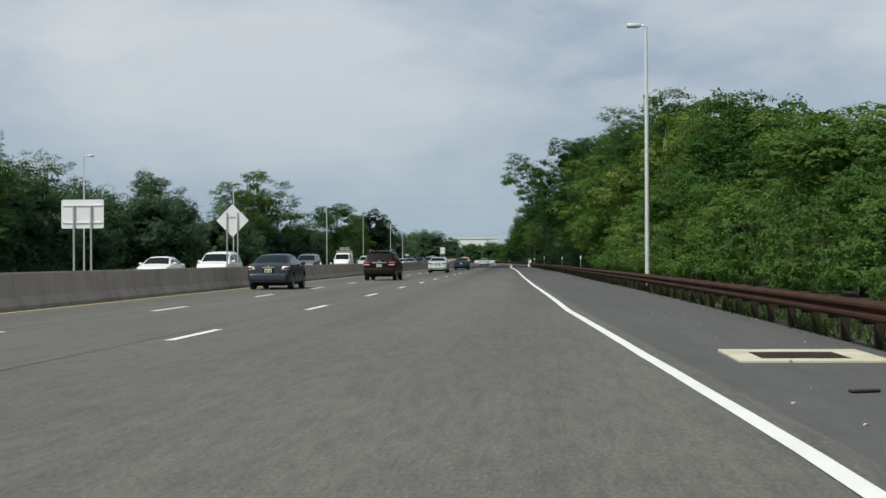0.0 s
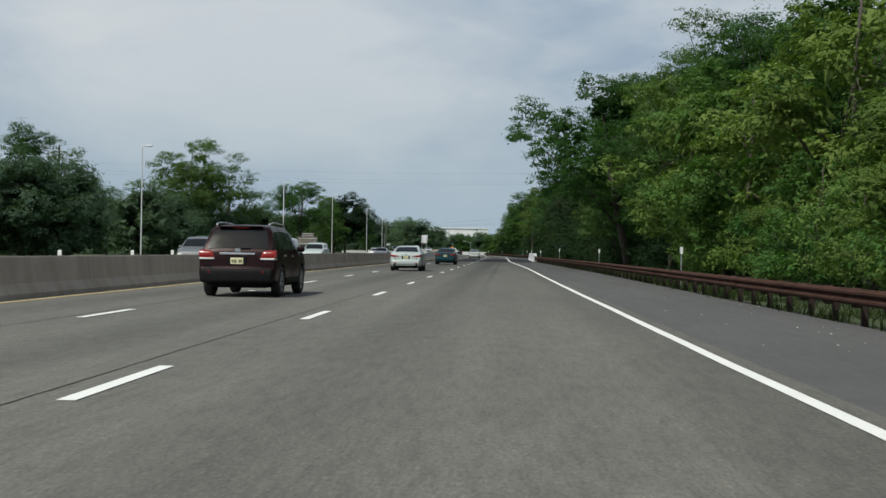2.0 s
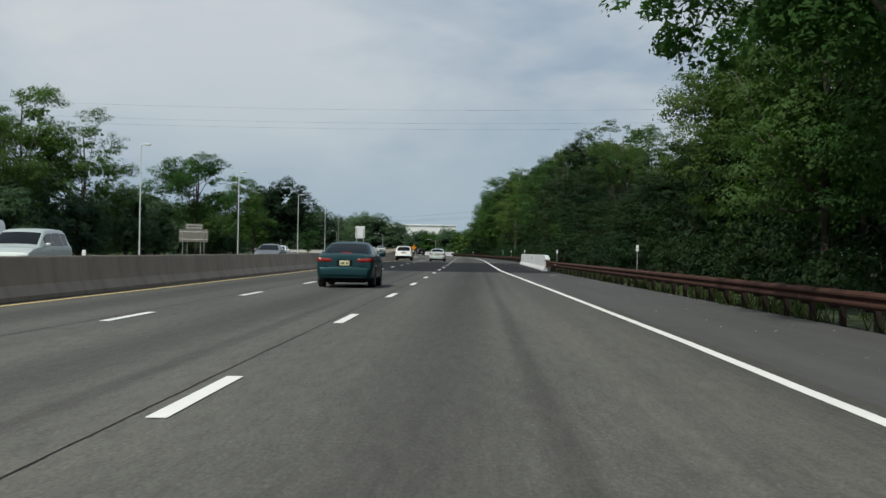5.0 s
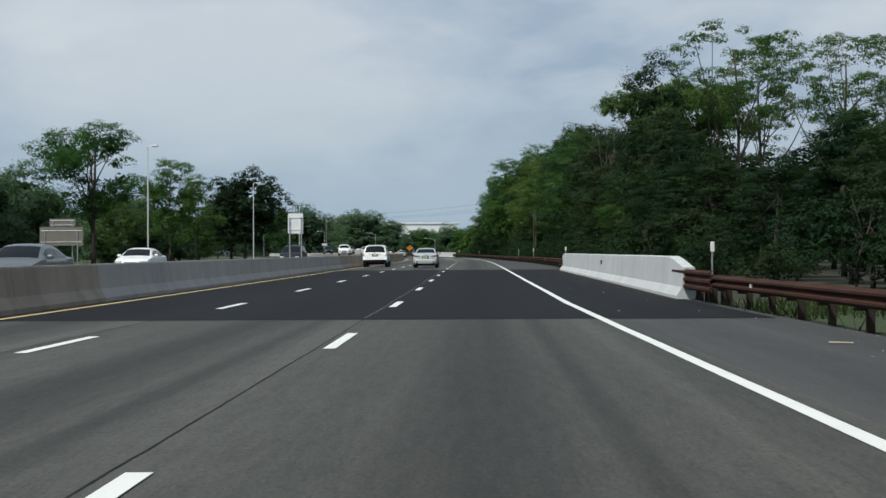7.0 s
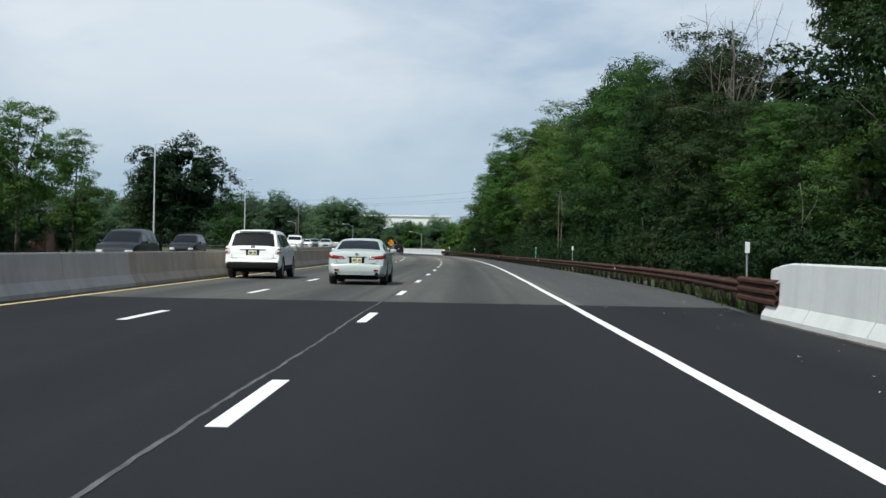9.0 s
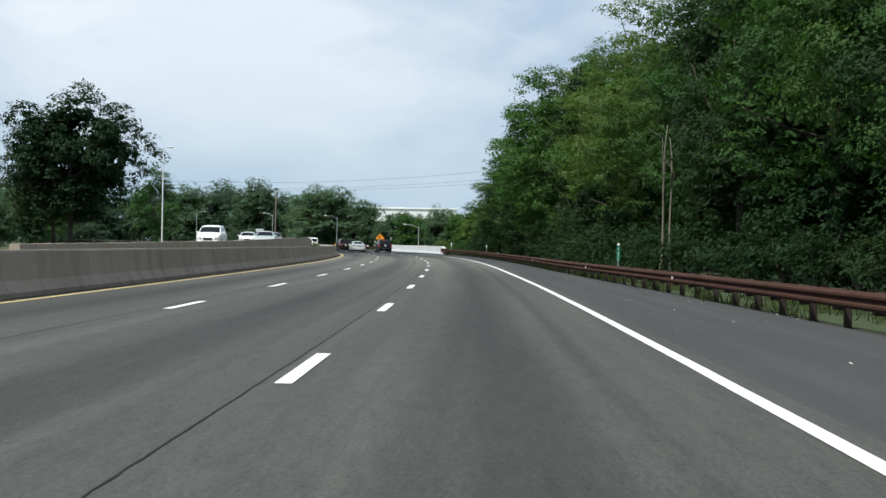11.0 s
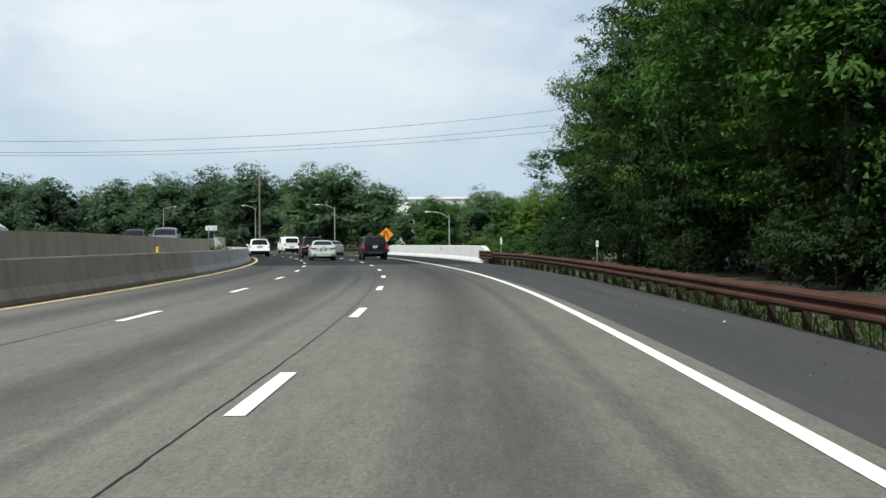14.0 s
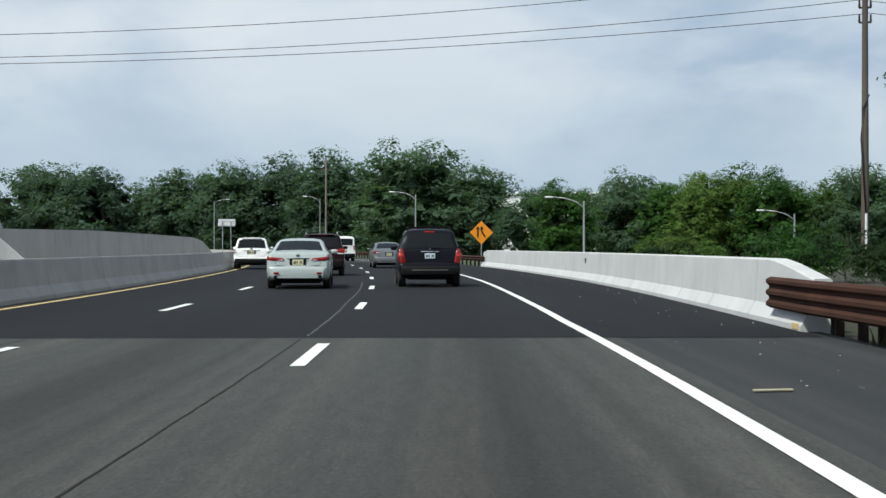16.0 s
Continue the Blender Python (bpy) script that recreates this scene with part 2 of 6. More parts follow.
def asphalt(name, color, dark, lanes=0.0, speck=0.35, rough=0.85, light=None, along=None, gloss=0.3):
    """Paving: stone grain, patches, drip-darkened lane middles and paler wheel tracks, streaked along the lane."""
    m, nt, b = material(name)
    uvn = nt.nodes.new("ShaderNodeUVMap")
    uvn.uv_map = "road"
    co = uvn.outputs["UV"]
    grain = noise_of(nt, co, 38.0, 3.0, 0.7, (1.0, 0.3, 1.0))
    coarse = noise_of(nt, co, 11.0, 4.0, 0.65, (1.0, 0.14, 1.0))
    patch = noise_of(nt, co, 0.22, 4.0, 0.55, (1.0, 0.25, 1.0))
    streak = noise_of(nt, co, 1.6, 3.0, 0.5, (1.0, 0.02, 1.0))
    mottle = noise_of(nt, co, 2.6, 5.0, 0.65, (1.0, 0.22, 1.0))
    col = mix_rgb(nt, ramp(nt, patch, 0.32, 0.68, 0, 0.75), color, dark)
    col = mix_rgb(nt, ramp(nt, mottle, 0.4, 0.66, 0, 0.5), col, (0.72, 0.72, 0.72), "MULTIPLY")
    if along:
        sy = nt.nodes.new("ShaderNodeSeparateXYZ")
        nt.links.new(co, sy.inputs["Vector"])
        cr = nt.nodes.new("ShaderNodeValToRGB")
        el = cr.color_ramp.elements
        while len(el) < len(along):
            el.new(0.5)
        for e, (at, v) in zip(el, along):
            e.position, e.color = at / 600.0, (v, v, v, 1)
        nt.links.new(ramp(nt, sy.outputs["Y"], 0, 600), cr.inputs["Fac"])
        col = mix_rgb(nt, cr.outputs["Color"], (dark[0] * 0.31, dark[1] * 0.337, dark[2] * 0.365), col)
    if lanes:
        sep = nt.nodes.new("ShaderNodeSeparateXYZ")
        nt.links.new(co, sep.inputs["Vector"])
        wave = nt.nodes.new("ShaderNodeMath")
        wave.operation = "MULTIPLY_ADD"
        wave.inputs[1].default_value, wave.inputs[2].default_value = 2 * math.pi / 3.58, math.pi
        nt.links.new(sep.outputs["X"], wave.inputs[0])
        cosn = nt.nodes.new("ShaderNodeMath")
        cosn.operation = "COSINE"
        nt.links.new(wave.outputs[0], cosn.inputs[0])
        mid = ramp(nt, cosn.outputs[0], 0.2, 1.0, 0.0, lanes)
        mul = nt.nodes.new("ShaderNodeMath")
        mul.operation = "MULTIPLY"
        nt.links.new(mid, mul.inputs[0])
        nt.links.new(ramp(nt, streak, 0.3, 0.65, 0.5, 1.1), mul.inputs[1])
        older = nt.nodes.new("ShaderNodeMath")   # the older paving further on is the more drip-stained
        older.operation = "MULTIPLY"
        nt.links.new(mul.outputs[0], older.inputs[0])
        nt.links.new(ramp(nt, sep.outputs["Y"], 40, 200, 0.15, 1.0), older.inputs[1])
        mul = older
        col = mix_rgb(nt, mul.outputs[0], col, (0.42, 0.42, 0.435), "MULTIPLY")
        for at in (2.72, -0.86):   # a tarry band along each lane
            off = nt.nodes.new("ShaderNodeMath")
            off.operation = "SUBTRACT"
            nt.links.new(sep.outputs["X"], off.inputs[0])
            off.inputs[1].default_value = at
            far = nt.nodes.new("ShaderNodeMath")
            far.operation = "ABSOLUTE"
            nt.links.new(off.outputs[0], far.inputs[0])
            band = nt.nodes.new("ShaderNodeMath")
            band.operation = "MULTIPLY"
            nt.links.new(ramp(nt, far.outputs[0], 0.05, 0.19, 0.6 if lanes > 0.9 else 0.0, 0.0), band.inputs[0])
            nt.links.new(ramp(nt, sep.outputs["Y"], 95, 150), band.inputs[1])
            col = mix_rgb(nt, band.outputs[0], col, (0.5, 0.5, 0.5), "MULTIPLY")
    col = mix_rgb(nt, ramp(nt, streak, 0.45, 0.75, 0, 0.22), col, light or tuple(min(1, c * 1.25) for c in color))
    col = mix_rgb(nt, ramp(nt, coarse, 0.36, 0.5, speck * 0.45, 0.0), col, (0.6, 0.6, 0.6), "MULTIPLY")
    col = mix_rgb(nt, ramp(nt, coarse, 0.5, 0.64, 0.0, speck * 0.45), col, (1.32, 1.31, 1.28), "MULTIPLY")
    col = mix_rgb(nt, ramp(nt, grain, 0.25, 0.5, speck, 0.0), col, (0.45, 0.45, 0.45), "MULTIPLY")
    col = mix_rgb(nt, ramp(nt, grain, 0.56, 0.75, 0.0, speck), col, (1.7, 1.68, 1.62), "MULTIPLY")
    nt.links.new(col, b.inputs["Base Color"])
    b.inputs["Roughness"].default_value = rough
    b.inputs["Specular IOR Level"].default_value = gloss
    both = mix_rgb(nt, 0.5, grain, coarse)
    bump(nt, b, both, 0.5, 0.008)
    return m


def paint_mark(name, color, wear=0.5):
    """Road paint, worn through to the paving in specks."""
    m, nt, b = material(name)
    co = nt.nodes.new("ShaderNodeTexCoord").outputs["Object"]
    a, f = noise_of(nt, co, 1.3), noise_of(nt, co, 45.0, 3.0, 0.7)
    col = mix_rgb(nt, ramp(nt, a, 0.4, 0.7, 0, 0.35), color, tuple(c * 0.8 for c in color))
    col = mix_rgb(nt, ramp(nt, f, 0.6, 0.72, 0, wear), col, (0.16, 0.155, 0.15))
    nt.links.new(col, b.inputs["Base Color"])
    b.inputs["Roughness"].default_value = 0.7
    bump(nt, b, f, 0.2, 0.003)
    return m


def concrete(name, color, stain, runs=0.6):
    m, nt, b = material(name)
    co = nt.nodes.new("ShaderNodeTexCoord").outputs["Object"]
    big = noise_of(nt, co, 0.7, 5.0, 0.6)
    run = noise_of(nt, co, 1.4, 5.0, 0.6, (1.0, 1.0, 0.12))
    fine = noise_of(nt, co, 30.0, 4.0, 0.65)
    col = mix_rgb(nt, ramp(nt, big, 0.35, 0.65, 0, 0.7), color, stain)
    col = mix_rgb(nt, ramp(nt, run, 0.5, 0.72, 0, runs), col, tuple(c * 0.6 for c in stain))
    col = mix_rgb(nt, ramp(nt, fine, 0.55, 0.75, 0, 0.35), col, tuple(c * 0.5 for c in stain))
    nt.links.new(col, b.inputs["Base Color"])
    b.inputs["Roughness"].default_value = 0.9
    b.inputs["Specular IOR Level"].default_value = 0.25
    bump(nt, b, fine, 0.35, 0.006)
    return m


def leaf_material(name, color, other, glow=0.35, spread=0.65):
    """Leaves: colour by leaf and by plant, half-glossy above, with light passing through."""
    m, nt, b = material(name)
    geo = nt.nodes.new("ShaderNodeNewGeometry")
    info = nt.nodes.new("ShaderNodeObjectInfo")
    co = nt.nodes.new("ShaderNodeTexCoord").outputs["Object"]
    big = noise_of(nt, co, 0.35, 3.0)
    col = mix_rgb(nt, ramp(nt, geo.outputs["Random Per Island"], 0, 1, 0.42 - spread / 2, 0.42 + spread / 2), color, other)
    col = mix_rgb(nt, ramp(nt, big, 0.3, 0.7, 0, 0.5), col, tuple(c * 0.55 for c in color))
    hsv = nt.nodes.new("ShaderNodeHueSaturation")
    nt.links.new(ramp(nt, info.outputs["Random"], 0, 1, 0.47, 0.525), hsv.inputs["Hue"])
    nt.links.new(ramp(nt, info.outputs["Random"], 0, 1, 1.15, 0.8), hsv.inputs["Value"])
    nt.links.new(col, hsv.inputs["Color"])
    nt.links.new(hsv.outputs["Color"], b.inputs["Base Color"])
    b.inputs["Roughness"].default_value = 0.65
    b.inputs["Specular IOR Level"].default_value = 0.12
    tr = nt.nodes.new("ShaderNodeBsdfTranslucent")
    nt.links.new(mix_rgb(nt, 1.0, hsv.outputs["Color"], (1.0, 1.15, 0.55), "MULTIPLY"), tr.inputs["Color"])
    mx = nt.nodes.new("ShaderNodeMixShader")
    mx.inputs[0].default_value = glow
    nt.links.new(b.outputs[0], mx.inputs[1])
    nt.links.new(tr.outputs[0], mx.inputs[2])
    nt.links.new(mx.outputs[0], nt.nodes["Material Output"].inputs["Surface"])
    return m


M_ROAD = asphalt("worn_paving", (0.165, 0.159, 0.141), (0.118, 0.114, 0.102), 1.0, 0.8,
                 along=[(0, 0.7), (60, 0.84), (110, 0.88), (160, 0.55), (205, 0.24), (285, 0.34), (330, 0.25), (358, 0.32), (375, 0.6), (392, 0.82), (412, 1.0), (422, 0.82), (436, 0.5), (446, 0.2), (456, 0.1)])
M_DECK = asphalt("bridge_paving", (0.0145, 0.0155, 0.018), (0.0105, 0.0115, 0.0135), 0.35, 0.3, 0.92, (0.021, 0.022, 0.0245), gloss=0.18)
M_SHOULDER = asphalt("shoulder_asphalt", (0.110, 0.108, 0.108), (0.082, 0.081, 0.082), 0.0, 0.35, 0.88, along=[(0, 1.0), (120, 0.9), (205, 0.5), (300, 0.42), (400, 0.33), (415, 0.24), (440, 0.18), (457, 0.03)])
M_FAR_ROAD = asphalt("far_carriageway_paving", (0.16, 0.155, 0.145), (0.12, 0.115, 0.11), 0.3, 0.3)
M_WHITE = paint_mark("white_road_paint", (0.78, 0.78, 0.76), 0.35)
M_YELLOW = paint_mark("yellow_road_paint", (0.60, 0.46, 0.21), 0.5)
M_SEAL = surface("joint_sealant", (0.026, 0.025, 0.024), 0.9, 0, (0.05, 0.048, 0.045), 3, 30, 0.7, 0, spec=0.08)
M_BARRIER = concrete("weathered_barrier_concrete", (0.385, 0.335, 0.28), (0.28, 0.24, 0.2), 0.4)
M_BARRIER_GREY = concrete("grey_barrier_concrete", (0.43, 0.42, 0.40), (0.33, 0.32, 0.305), 0.22)
M_PARAPET = concrete("pale_parapet_concrete", (0.57, 0.58, 0.59), (0.48, 0.49, 0.50), 0.18)
M_RUST = surface("weathering_steel", (0.064, 0.029, 0.020), 0.85, 0.0, (0.034, 0.018, 0.013), 1.2, 60, 0.8, 0.3, 0.004, spec=0.15)
# Rusty brown, with the shadow on the posts darkened into the colour.
M_POST = surface("shade_darkened_rusty_steel", (0.032, 0.02, 0.015), 0.9, 0.0, (0.02, 0.014, 0.011), 3, 50, 0.8, 0.3)
M_GALV = surface("galvanised_steel", (0.5, 0.51, 0.52), 0.45, 0.75, (0.38, 0.39, 0.4), 2, 30, 0.5, 0.05)
M_POLE = surface("pale_aluminium_pole", (0.72, 0.73, 0.74), 0.5, 0.3, (0.6, 0.61, 0.62), 1.0, 30, 0.4, 0.03)
M_SIGN_BACK = surface("bare_aluminium_sign_back", (0.78, 0.79, 0.80), 0.55, 0.0, (0.7, 0.71, 0.72), 1.5, 30, 0.4, 0.02)
M_SIGN_BROWN = surface("dull_sign_back", (0.2, 0.185, 0.165), 0.7, 0.1, scale=2)
M_WOODPOLE = surface("tarred_wood_pole", (0.11, 0.09, 0.075), 0.85, 0, (0.06, 0.05, 0.045), 2, 30, 0.8, 0.3, stretch=(1, 1, 0.1))
M_BLACK = surface("black_rubber", (0.018, 0.018, 0.019), 0.7, scale=5)
M_POST_GREY = surface("grey_plastic", (0.07, 0.07, 0.072), 0.55, 0, spec=0.3)
M_WIRE = surface("dark_cable", (0.03, 0.03, 0.032), 0.6)
M_GRASS = surface("rough_grass", (0.05, 0.078, 0.024), 0.9, 0, (0.075, 0.068, 0.038), 0.25, 6, 0.8, 0.6, 0.05)
M_SOIL = surface("leaf_litter", (0.032, 0.028, 0.018), 0.95, 0, (0.028, 0.04, 0.015), 0.4, 9, 0.8, 0.6, 0.05)
M_BARK = surface("grey_bark", (0.075, 0.062, 0.05), 0.9, 0, (0.04, 0.034, 0.028), 2.0, 18, 0.9, 0.8, 0.03, stretch=(1, 1, 0.2))
M_BARK_PALE = surface("pale_bark", (0.27, 0.245, 0.21), 0.85, 0, (0.16, 0.14, 0.11), 2.0, 18, 0.9, 0.6, 0.02, stretch=(1, 1, 0.3))
M_BARK_GREY = surface("grey_birch_bark", (0.17, 0.155, 0.13), 0.85, 0, (0.10, 0.09, 0.07), 2.0, 18, 0.9, 0.6, 0.02, stretch=(1, 1, 0.3))
M_LEAF = leaf_material("green_leaves", (0.064, 0.134, 0.033), (0.096, 0.168, 0.042))
M_LEAF_BRIGHT = leaf_material("yellow_green_leaves", (0.096, 0.184, 0.043), (0.14, 0.22, 0.058))
M_LEAF_DARK = leaf_material("dark_green_leaves", (0.066, 0.128, 0.037), (0.094, 0.16, 0.047), 0.4, 0.45)
# Darker copy of the green leaves: the wood's inner shade is put into its colour.
M_LEAF_SHADE = leaf_material("shade_darkened_leaves", (0.019, 0.043, 0.017), (0.031, 0.059, 0.02), 0.3, 0.4)
M_LEAF_DEEP = leaf_material("deep_green_leaves", (0.066, 0.134, 0.037), (0.096, 0.168, 0.048), 0.5)
M_WEED = leaf_material("weeds", (0.046, 0.078, 0.022), (0.075, 0.08, 0.034), 0.25)
# Paled and blued leaves: the haze of distance is put into these two colours.
M_LEAF_FAR = leaf_material("haze_tinted_green_leaves", (0.092, 0.155, 0.096), (0.11, 0.175, 0.106), 0.45, 0.25)
M_LEAF_FAR_DARK = leaf_material("haze_tinted_dark_green_leaves", (0.088, 0.148, 0.094), (0.108, 0.166, 0.104), 0.42, 0.25)
M_NEEDLE = leaf_material("dark_needles", (0.020, 0.040, 0.018), (0.03, 0.052, 0.02), 0.15)

# ---- the ground and the roads ----
ground_bm = bmesh.new()
bmesh.ops.create_grid(ground_bm, x_segments=60, y_segments=60, size=2500)
for v in ground_bm.verts:
    v.co.y += 300
    v.co.z = -0.12
ground = tagged(part("ground", ground_bm, M_GRASS), "rough green grass verge and open ground", "ground", kind="structure")

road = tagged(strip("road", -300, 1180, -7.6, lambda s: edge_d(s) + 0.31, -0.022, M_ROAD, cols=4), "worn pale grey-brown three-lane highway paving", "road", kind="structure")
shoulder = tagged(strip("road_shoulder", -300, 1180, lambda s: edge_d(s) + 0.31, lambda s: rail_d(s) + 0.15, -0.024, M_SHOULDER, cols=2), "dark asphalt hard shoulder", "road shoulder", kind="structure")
tagged(strip("far_carriageway", -300, 1180, -23.0, lambda s: -9.2 if s < 345 else -10.4, lambda s: -0.02 + float(np.interp(s, [345, 420, 470, 1180], [0, 0.62, 0.75, 0.75])), M_FAR_ROAD, cols=2), "grey paving of the opposite carriageway", "road", kind="structure")
for s0, s1 in ((219.0, 281.0), (472.2, 560.0)):
    tagged(strip("bridge_deck", s0, s1, -7.5, lambda s: rail_d(s) - 0.1, -0.018, M_DECK, cols=3), "dark new asphalt on the bridge deck", "bridge deck", kind="structure")
verge = tagged(strip("woodland_floor", -300, 520, lambda s: rail_d(s) + 0.15, 90, -0.06, M_SOIL, step=6, cols=2), "dark leaf litter under the roadside trees", "ground", kind="structure")


def wobble(s, k):
    return 0.55 * noise.noise((s * 0.13, 1.7, k)) + 0.3 * noise.noise((s * 0.9, 4.1, k)) + 0.25 * noise.noise((s * 3.1, 9.0, k))


def tape(name, s0, s1, d, width, z, mat_, label, category, wob=0.0, step=2.0):
    off = d if callable(d) else (lambda s: d)
    return tagged(strip(name, s0, s1, lambda s: off(s) - width / 2 + wob * wobble(s, width), lambda s: off(s) + width / 2 + wob * wobble(s, width) + 0.5 * width * noise.noise((s * 5.0, 3.0, width * 40)), z, mat_, step=step), label, category, kind="structure")


tape("edge_line", -300, 1180, edge_d, 0.15, -0.0135, M_WHITE, "solid white edge line along the right lane", "road marking", 0.02)
tape("yellow_line", -300, 1180, -6.72, 0.15, -0.0135, M_YELLOW, "solid yellow line beside the median barrier", "road marking", 0.02)
for s0, s1 in ((-60, 219), (281, 472)):
    tape("joint_seal", s0, s1, lambda s: float(np.interp(s, [95, 125, 277, 347, 421, 440, 460], [-0.36, -0.21, -0.15, -0.23, -0.18, -0.25, -0.36])), 0.016, -0.018, M_SEAL, "black sealed joint between two lanes", "joint", 0.03, 0.15)
    tape("joint_seal", s0, s1, -3.85, 0.018, -0.018, M_SEAL, "black sealed joint between two lanes", "joint", 0.03, 0.25)
M_CRACK = surface("weathered_crack", (0.065, 0.062, 0.057), 0.95, 0, (0.12, 0.115, 0.107), 3, 30, 0.8, 0, spec=0.05)
for s0, s1, d in ((38.5, 43.6, 3.55), (61, 66.5, 3.68), (67.2, 70, 3.69), (72, 73.5, 3.7), (99, 104, 1.3), (111, 116, 3.4), (121, 124, 3.3), (136, 140, 3.2)):
    tape("pavement_crack", s0, s1, d, 0.011 if 60 < s0 < 75 else 0.007, -0.018, M_CRACK, "ragged dark crack running along the lane", "crack", 0.16, 0.2)
M_PALE_SEAM = surface("worn_pale_seam", (0.12, 0.12, 0.122), 0.85, 0, (0.02, 0.021, 0.023), 2.5, 18, 1.0)
for s0, s1, d, w in ((219.5, 281, -0.19, 0.036), (472.5, 500, -0.33, 0.03)):
    tape("lane_seam", s0, s1, d, w, -0.014, M_PALE_SEAM, "pale worn seam along the bridge lanes", "joint", 0.08, 0.25)
for s in (219.0, 281.0):
    tagged(strip("deck_joint", s - 0.018, s + 0.018, -7.5, lambda q: rail_d(q) - 0.1, -0.0145, M_SEAL, step=0.1), "narrow dark joint across the bridge end", "joint", kind="structure")

dash_bm = box(0.15, 3.05, 0.004, (0, 1.525, 0))
dash = tagged(part("lane_dash", dash_bm, M_WHITE), "white painted lane dash on the paving", "road marking", "lane dashes", "structure")
dash.matrix_basis = rpose(41.33 - 4 * 12.192, 0, -0.0145)
for k in range(-3, 62):
    copy_thing(dash, rpose(41.33 + 12.192 * k, 0, -0.0145))
for k in range(-4, 62):
    copy_thing(dash, rpose(40.8 + 12.192 * k, -3.58, -0.0145))

M_VERGE = surface("mown_grass", (0.038, 0.065, 0.02), 0.9, 0, (0.055, 0.06, 0.03), 0.9, 22, 0.8, 0.8, 0.04)
for s0, s1 in ((20, 228), (279, 472)):
    tagged(strip("grass_verge", s0, s1, lambda s: rail_d(s) + 0.45 + 0.3 * wobble(s, 2.0), lambda s: rail_d(s) + 3.6, -0.05, M_VERGE, cols=4), "bright green grass strip behind the guardrail", "grass", kind="structure")

M_DIRT = surface("swept_dirt", (0.045, 0.032, 0.022), 0.95, 0, (0.10, 0.085, 0.06), 1.5, 30, 0.8, 0.5, 0.01)
tape("dirt_strip", 228, 276, lambda s: 6.5 + (s - 228) * 0.0075, 0.14, -0.0105, M_DIRT, "dark grit along the parapet's foot", "dirt", 0.1, 0.4)
# Brown-black strip: grit and the barrier's shadow, both put into its colour.
tape("dirt_strip", 430, 640, -6.97, 0.3, -0.0115, M_DIRT, "dark strip of grit and painted-in barrier shadow beside the yellow line", "dirt", 0.08, 0.4)
tape("dirt_strip", 150, 640, -7.06, 0.16, -0.0125, M_DIRT, "brown dirt and grit swept against the barrier's foot", "dirt", 0.12, 0.4)

# ---- median barriers, parapets, guardrails ----
JERSEY = [(0.0, -0.1), (0.0, 0.08), (0.14, 0.30), (0.22, 0.86), (0.24, 0.9), (0.38, 0.9), (0.40, 0.86), (0.48, 0.30), (0.62, 0.08), (0.62, -0.1)]
JERSEY = [(BARRIER_D - d, z) for d, z in JERSEY]
barrier = thing("median_barrier", "weathered brown-grey concrete median barrier, rust-stained", "concrete barrier", kind="structure")
s = -120.0
while s < 226:
    sweep("barrier_section", s, min(s + 6.0, 228) - 0.02, JERSEY, M_BARRIER, step=3.0, parent=barrier)
    s += 6.0
grey = thing("median_barrier", "grey concrete median barrier across the bridge", "concrete barrier", kind="structure")
while s < 284:
    sweep("barrier_section", s, s + 6.0 - 0.02, JERSEY, M_BARRIER_GREY, step=3.0, parent=grey)
    s += 6.0
brown = thing("median_barrier", "brown weathered concrete median barrier beyond the bridge", "concrete barrier", kind="structure")
while s < 640:
    sweep("barrier_section", s, s + 6.0 - 0.02, JERSEY, M_BARRIER if s < 448 else M_BARRIER_GREY, step=3.0, parent=brown)
    s += 6.0


def far_top(s):
    return float(np.interp(s, [340, 378, 415, 440, 470, 485, 488, 500, 534, 547], [0.95, 1.15, 1.5, 1.6, 1.5, 1.53, 1.62, 1.72, 1.7, 0.86]))


def tall_barrier(name, s0, s1, mat_, label):
    th = thing(name, label, "concrete barrier", kind="structure")
    a = s0
    while a < s1 - 0.5:
        b = min(a + 6.0, s1)
        verts = []
        for q in (a, b - 0.02):
            h = far_top(q)
            shift = float(np.interp(q, [462, 488], [0.0, 0.7]))
            for d, z in ((-9.75, -0.1), (-9.85, 0.3), (-9.95, h), (-10.2, h), (-10.3, 0.3), (-10.4, -0.1)):
                verts.append(rp(q, d + shift, z))
        faces = [(i, i + 1, i + 7, i + 6) for i in range(5)] + [(0, 1, 2, 3, 4, 5), (11, 10, 9, 8, 7, 6), (0, 6, 11, 5)]
        part("barrier_section", mesh_from("barrier_section", verts, faces), mat_, th)
        a = b


tall_barrier("second_barrier", 345, 486.0, M_BARRIER, "taller brown concrete barrier of the opposite carriageway")
tall_barrier("second_barrier", 488.5, 547, M_BARRIER_GREY, "tall grey concrete bridge barrier of the opposite carriageway")


def wing_wall(s, label):
    """A short return wall that slopes down from the barrier's end towards this carriageway."""
    th = thing("wing_wall", label, "concrete wall", kind="structure")
    verts = []
    for q, d, z in ((s, -9.3, 1.6), (s + 0.1, -8.9, 1.24), (s + 0.2, -8.2, 0.6)):
        verts += [rp(q, d, -0.1), rp(q, d, z), rp(q + 0.3, d - 0.05, z), rp(q + 0.3, d - 0.05, -0.1)]
    faces = [(4 * i + j, 4 * i + (j + 1) % 4, 4 * i + 4 + (j + 1) % 4, 4 * i + 4 + j) for i in range(2) for j in range(4)] + [(3, 2, 1, 0), (8, 9, 10, 11)]
    # Pale concrete on a grey wall: sunlight on the end face put into its colour.
    part("wall_section", mesh_from("wall_section", verts, faces), M_PARAPET, th)


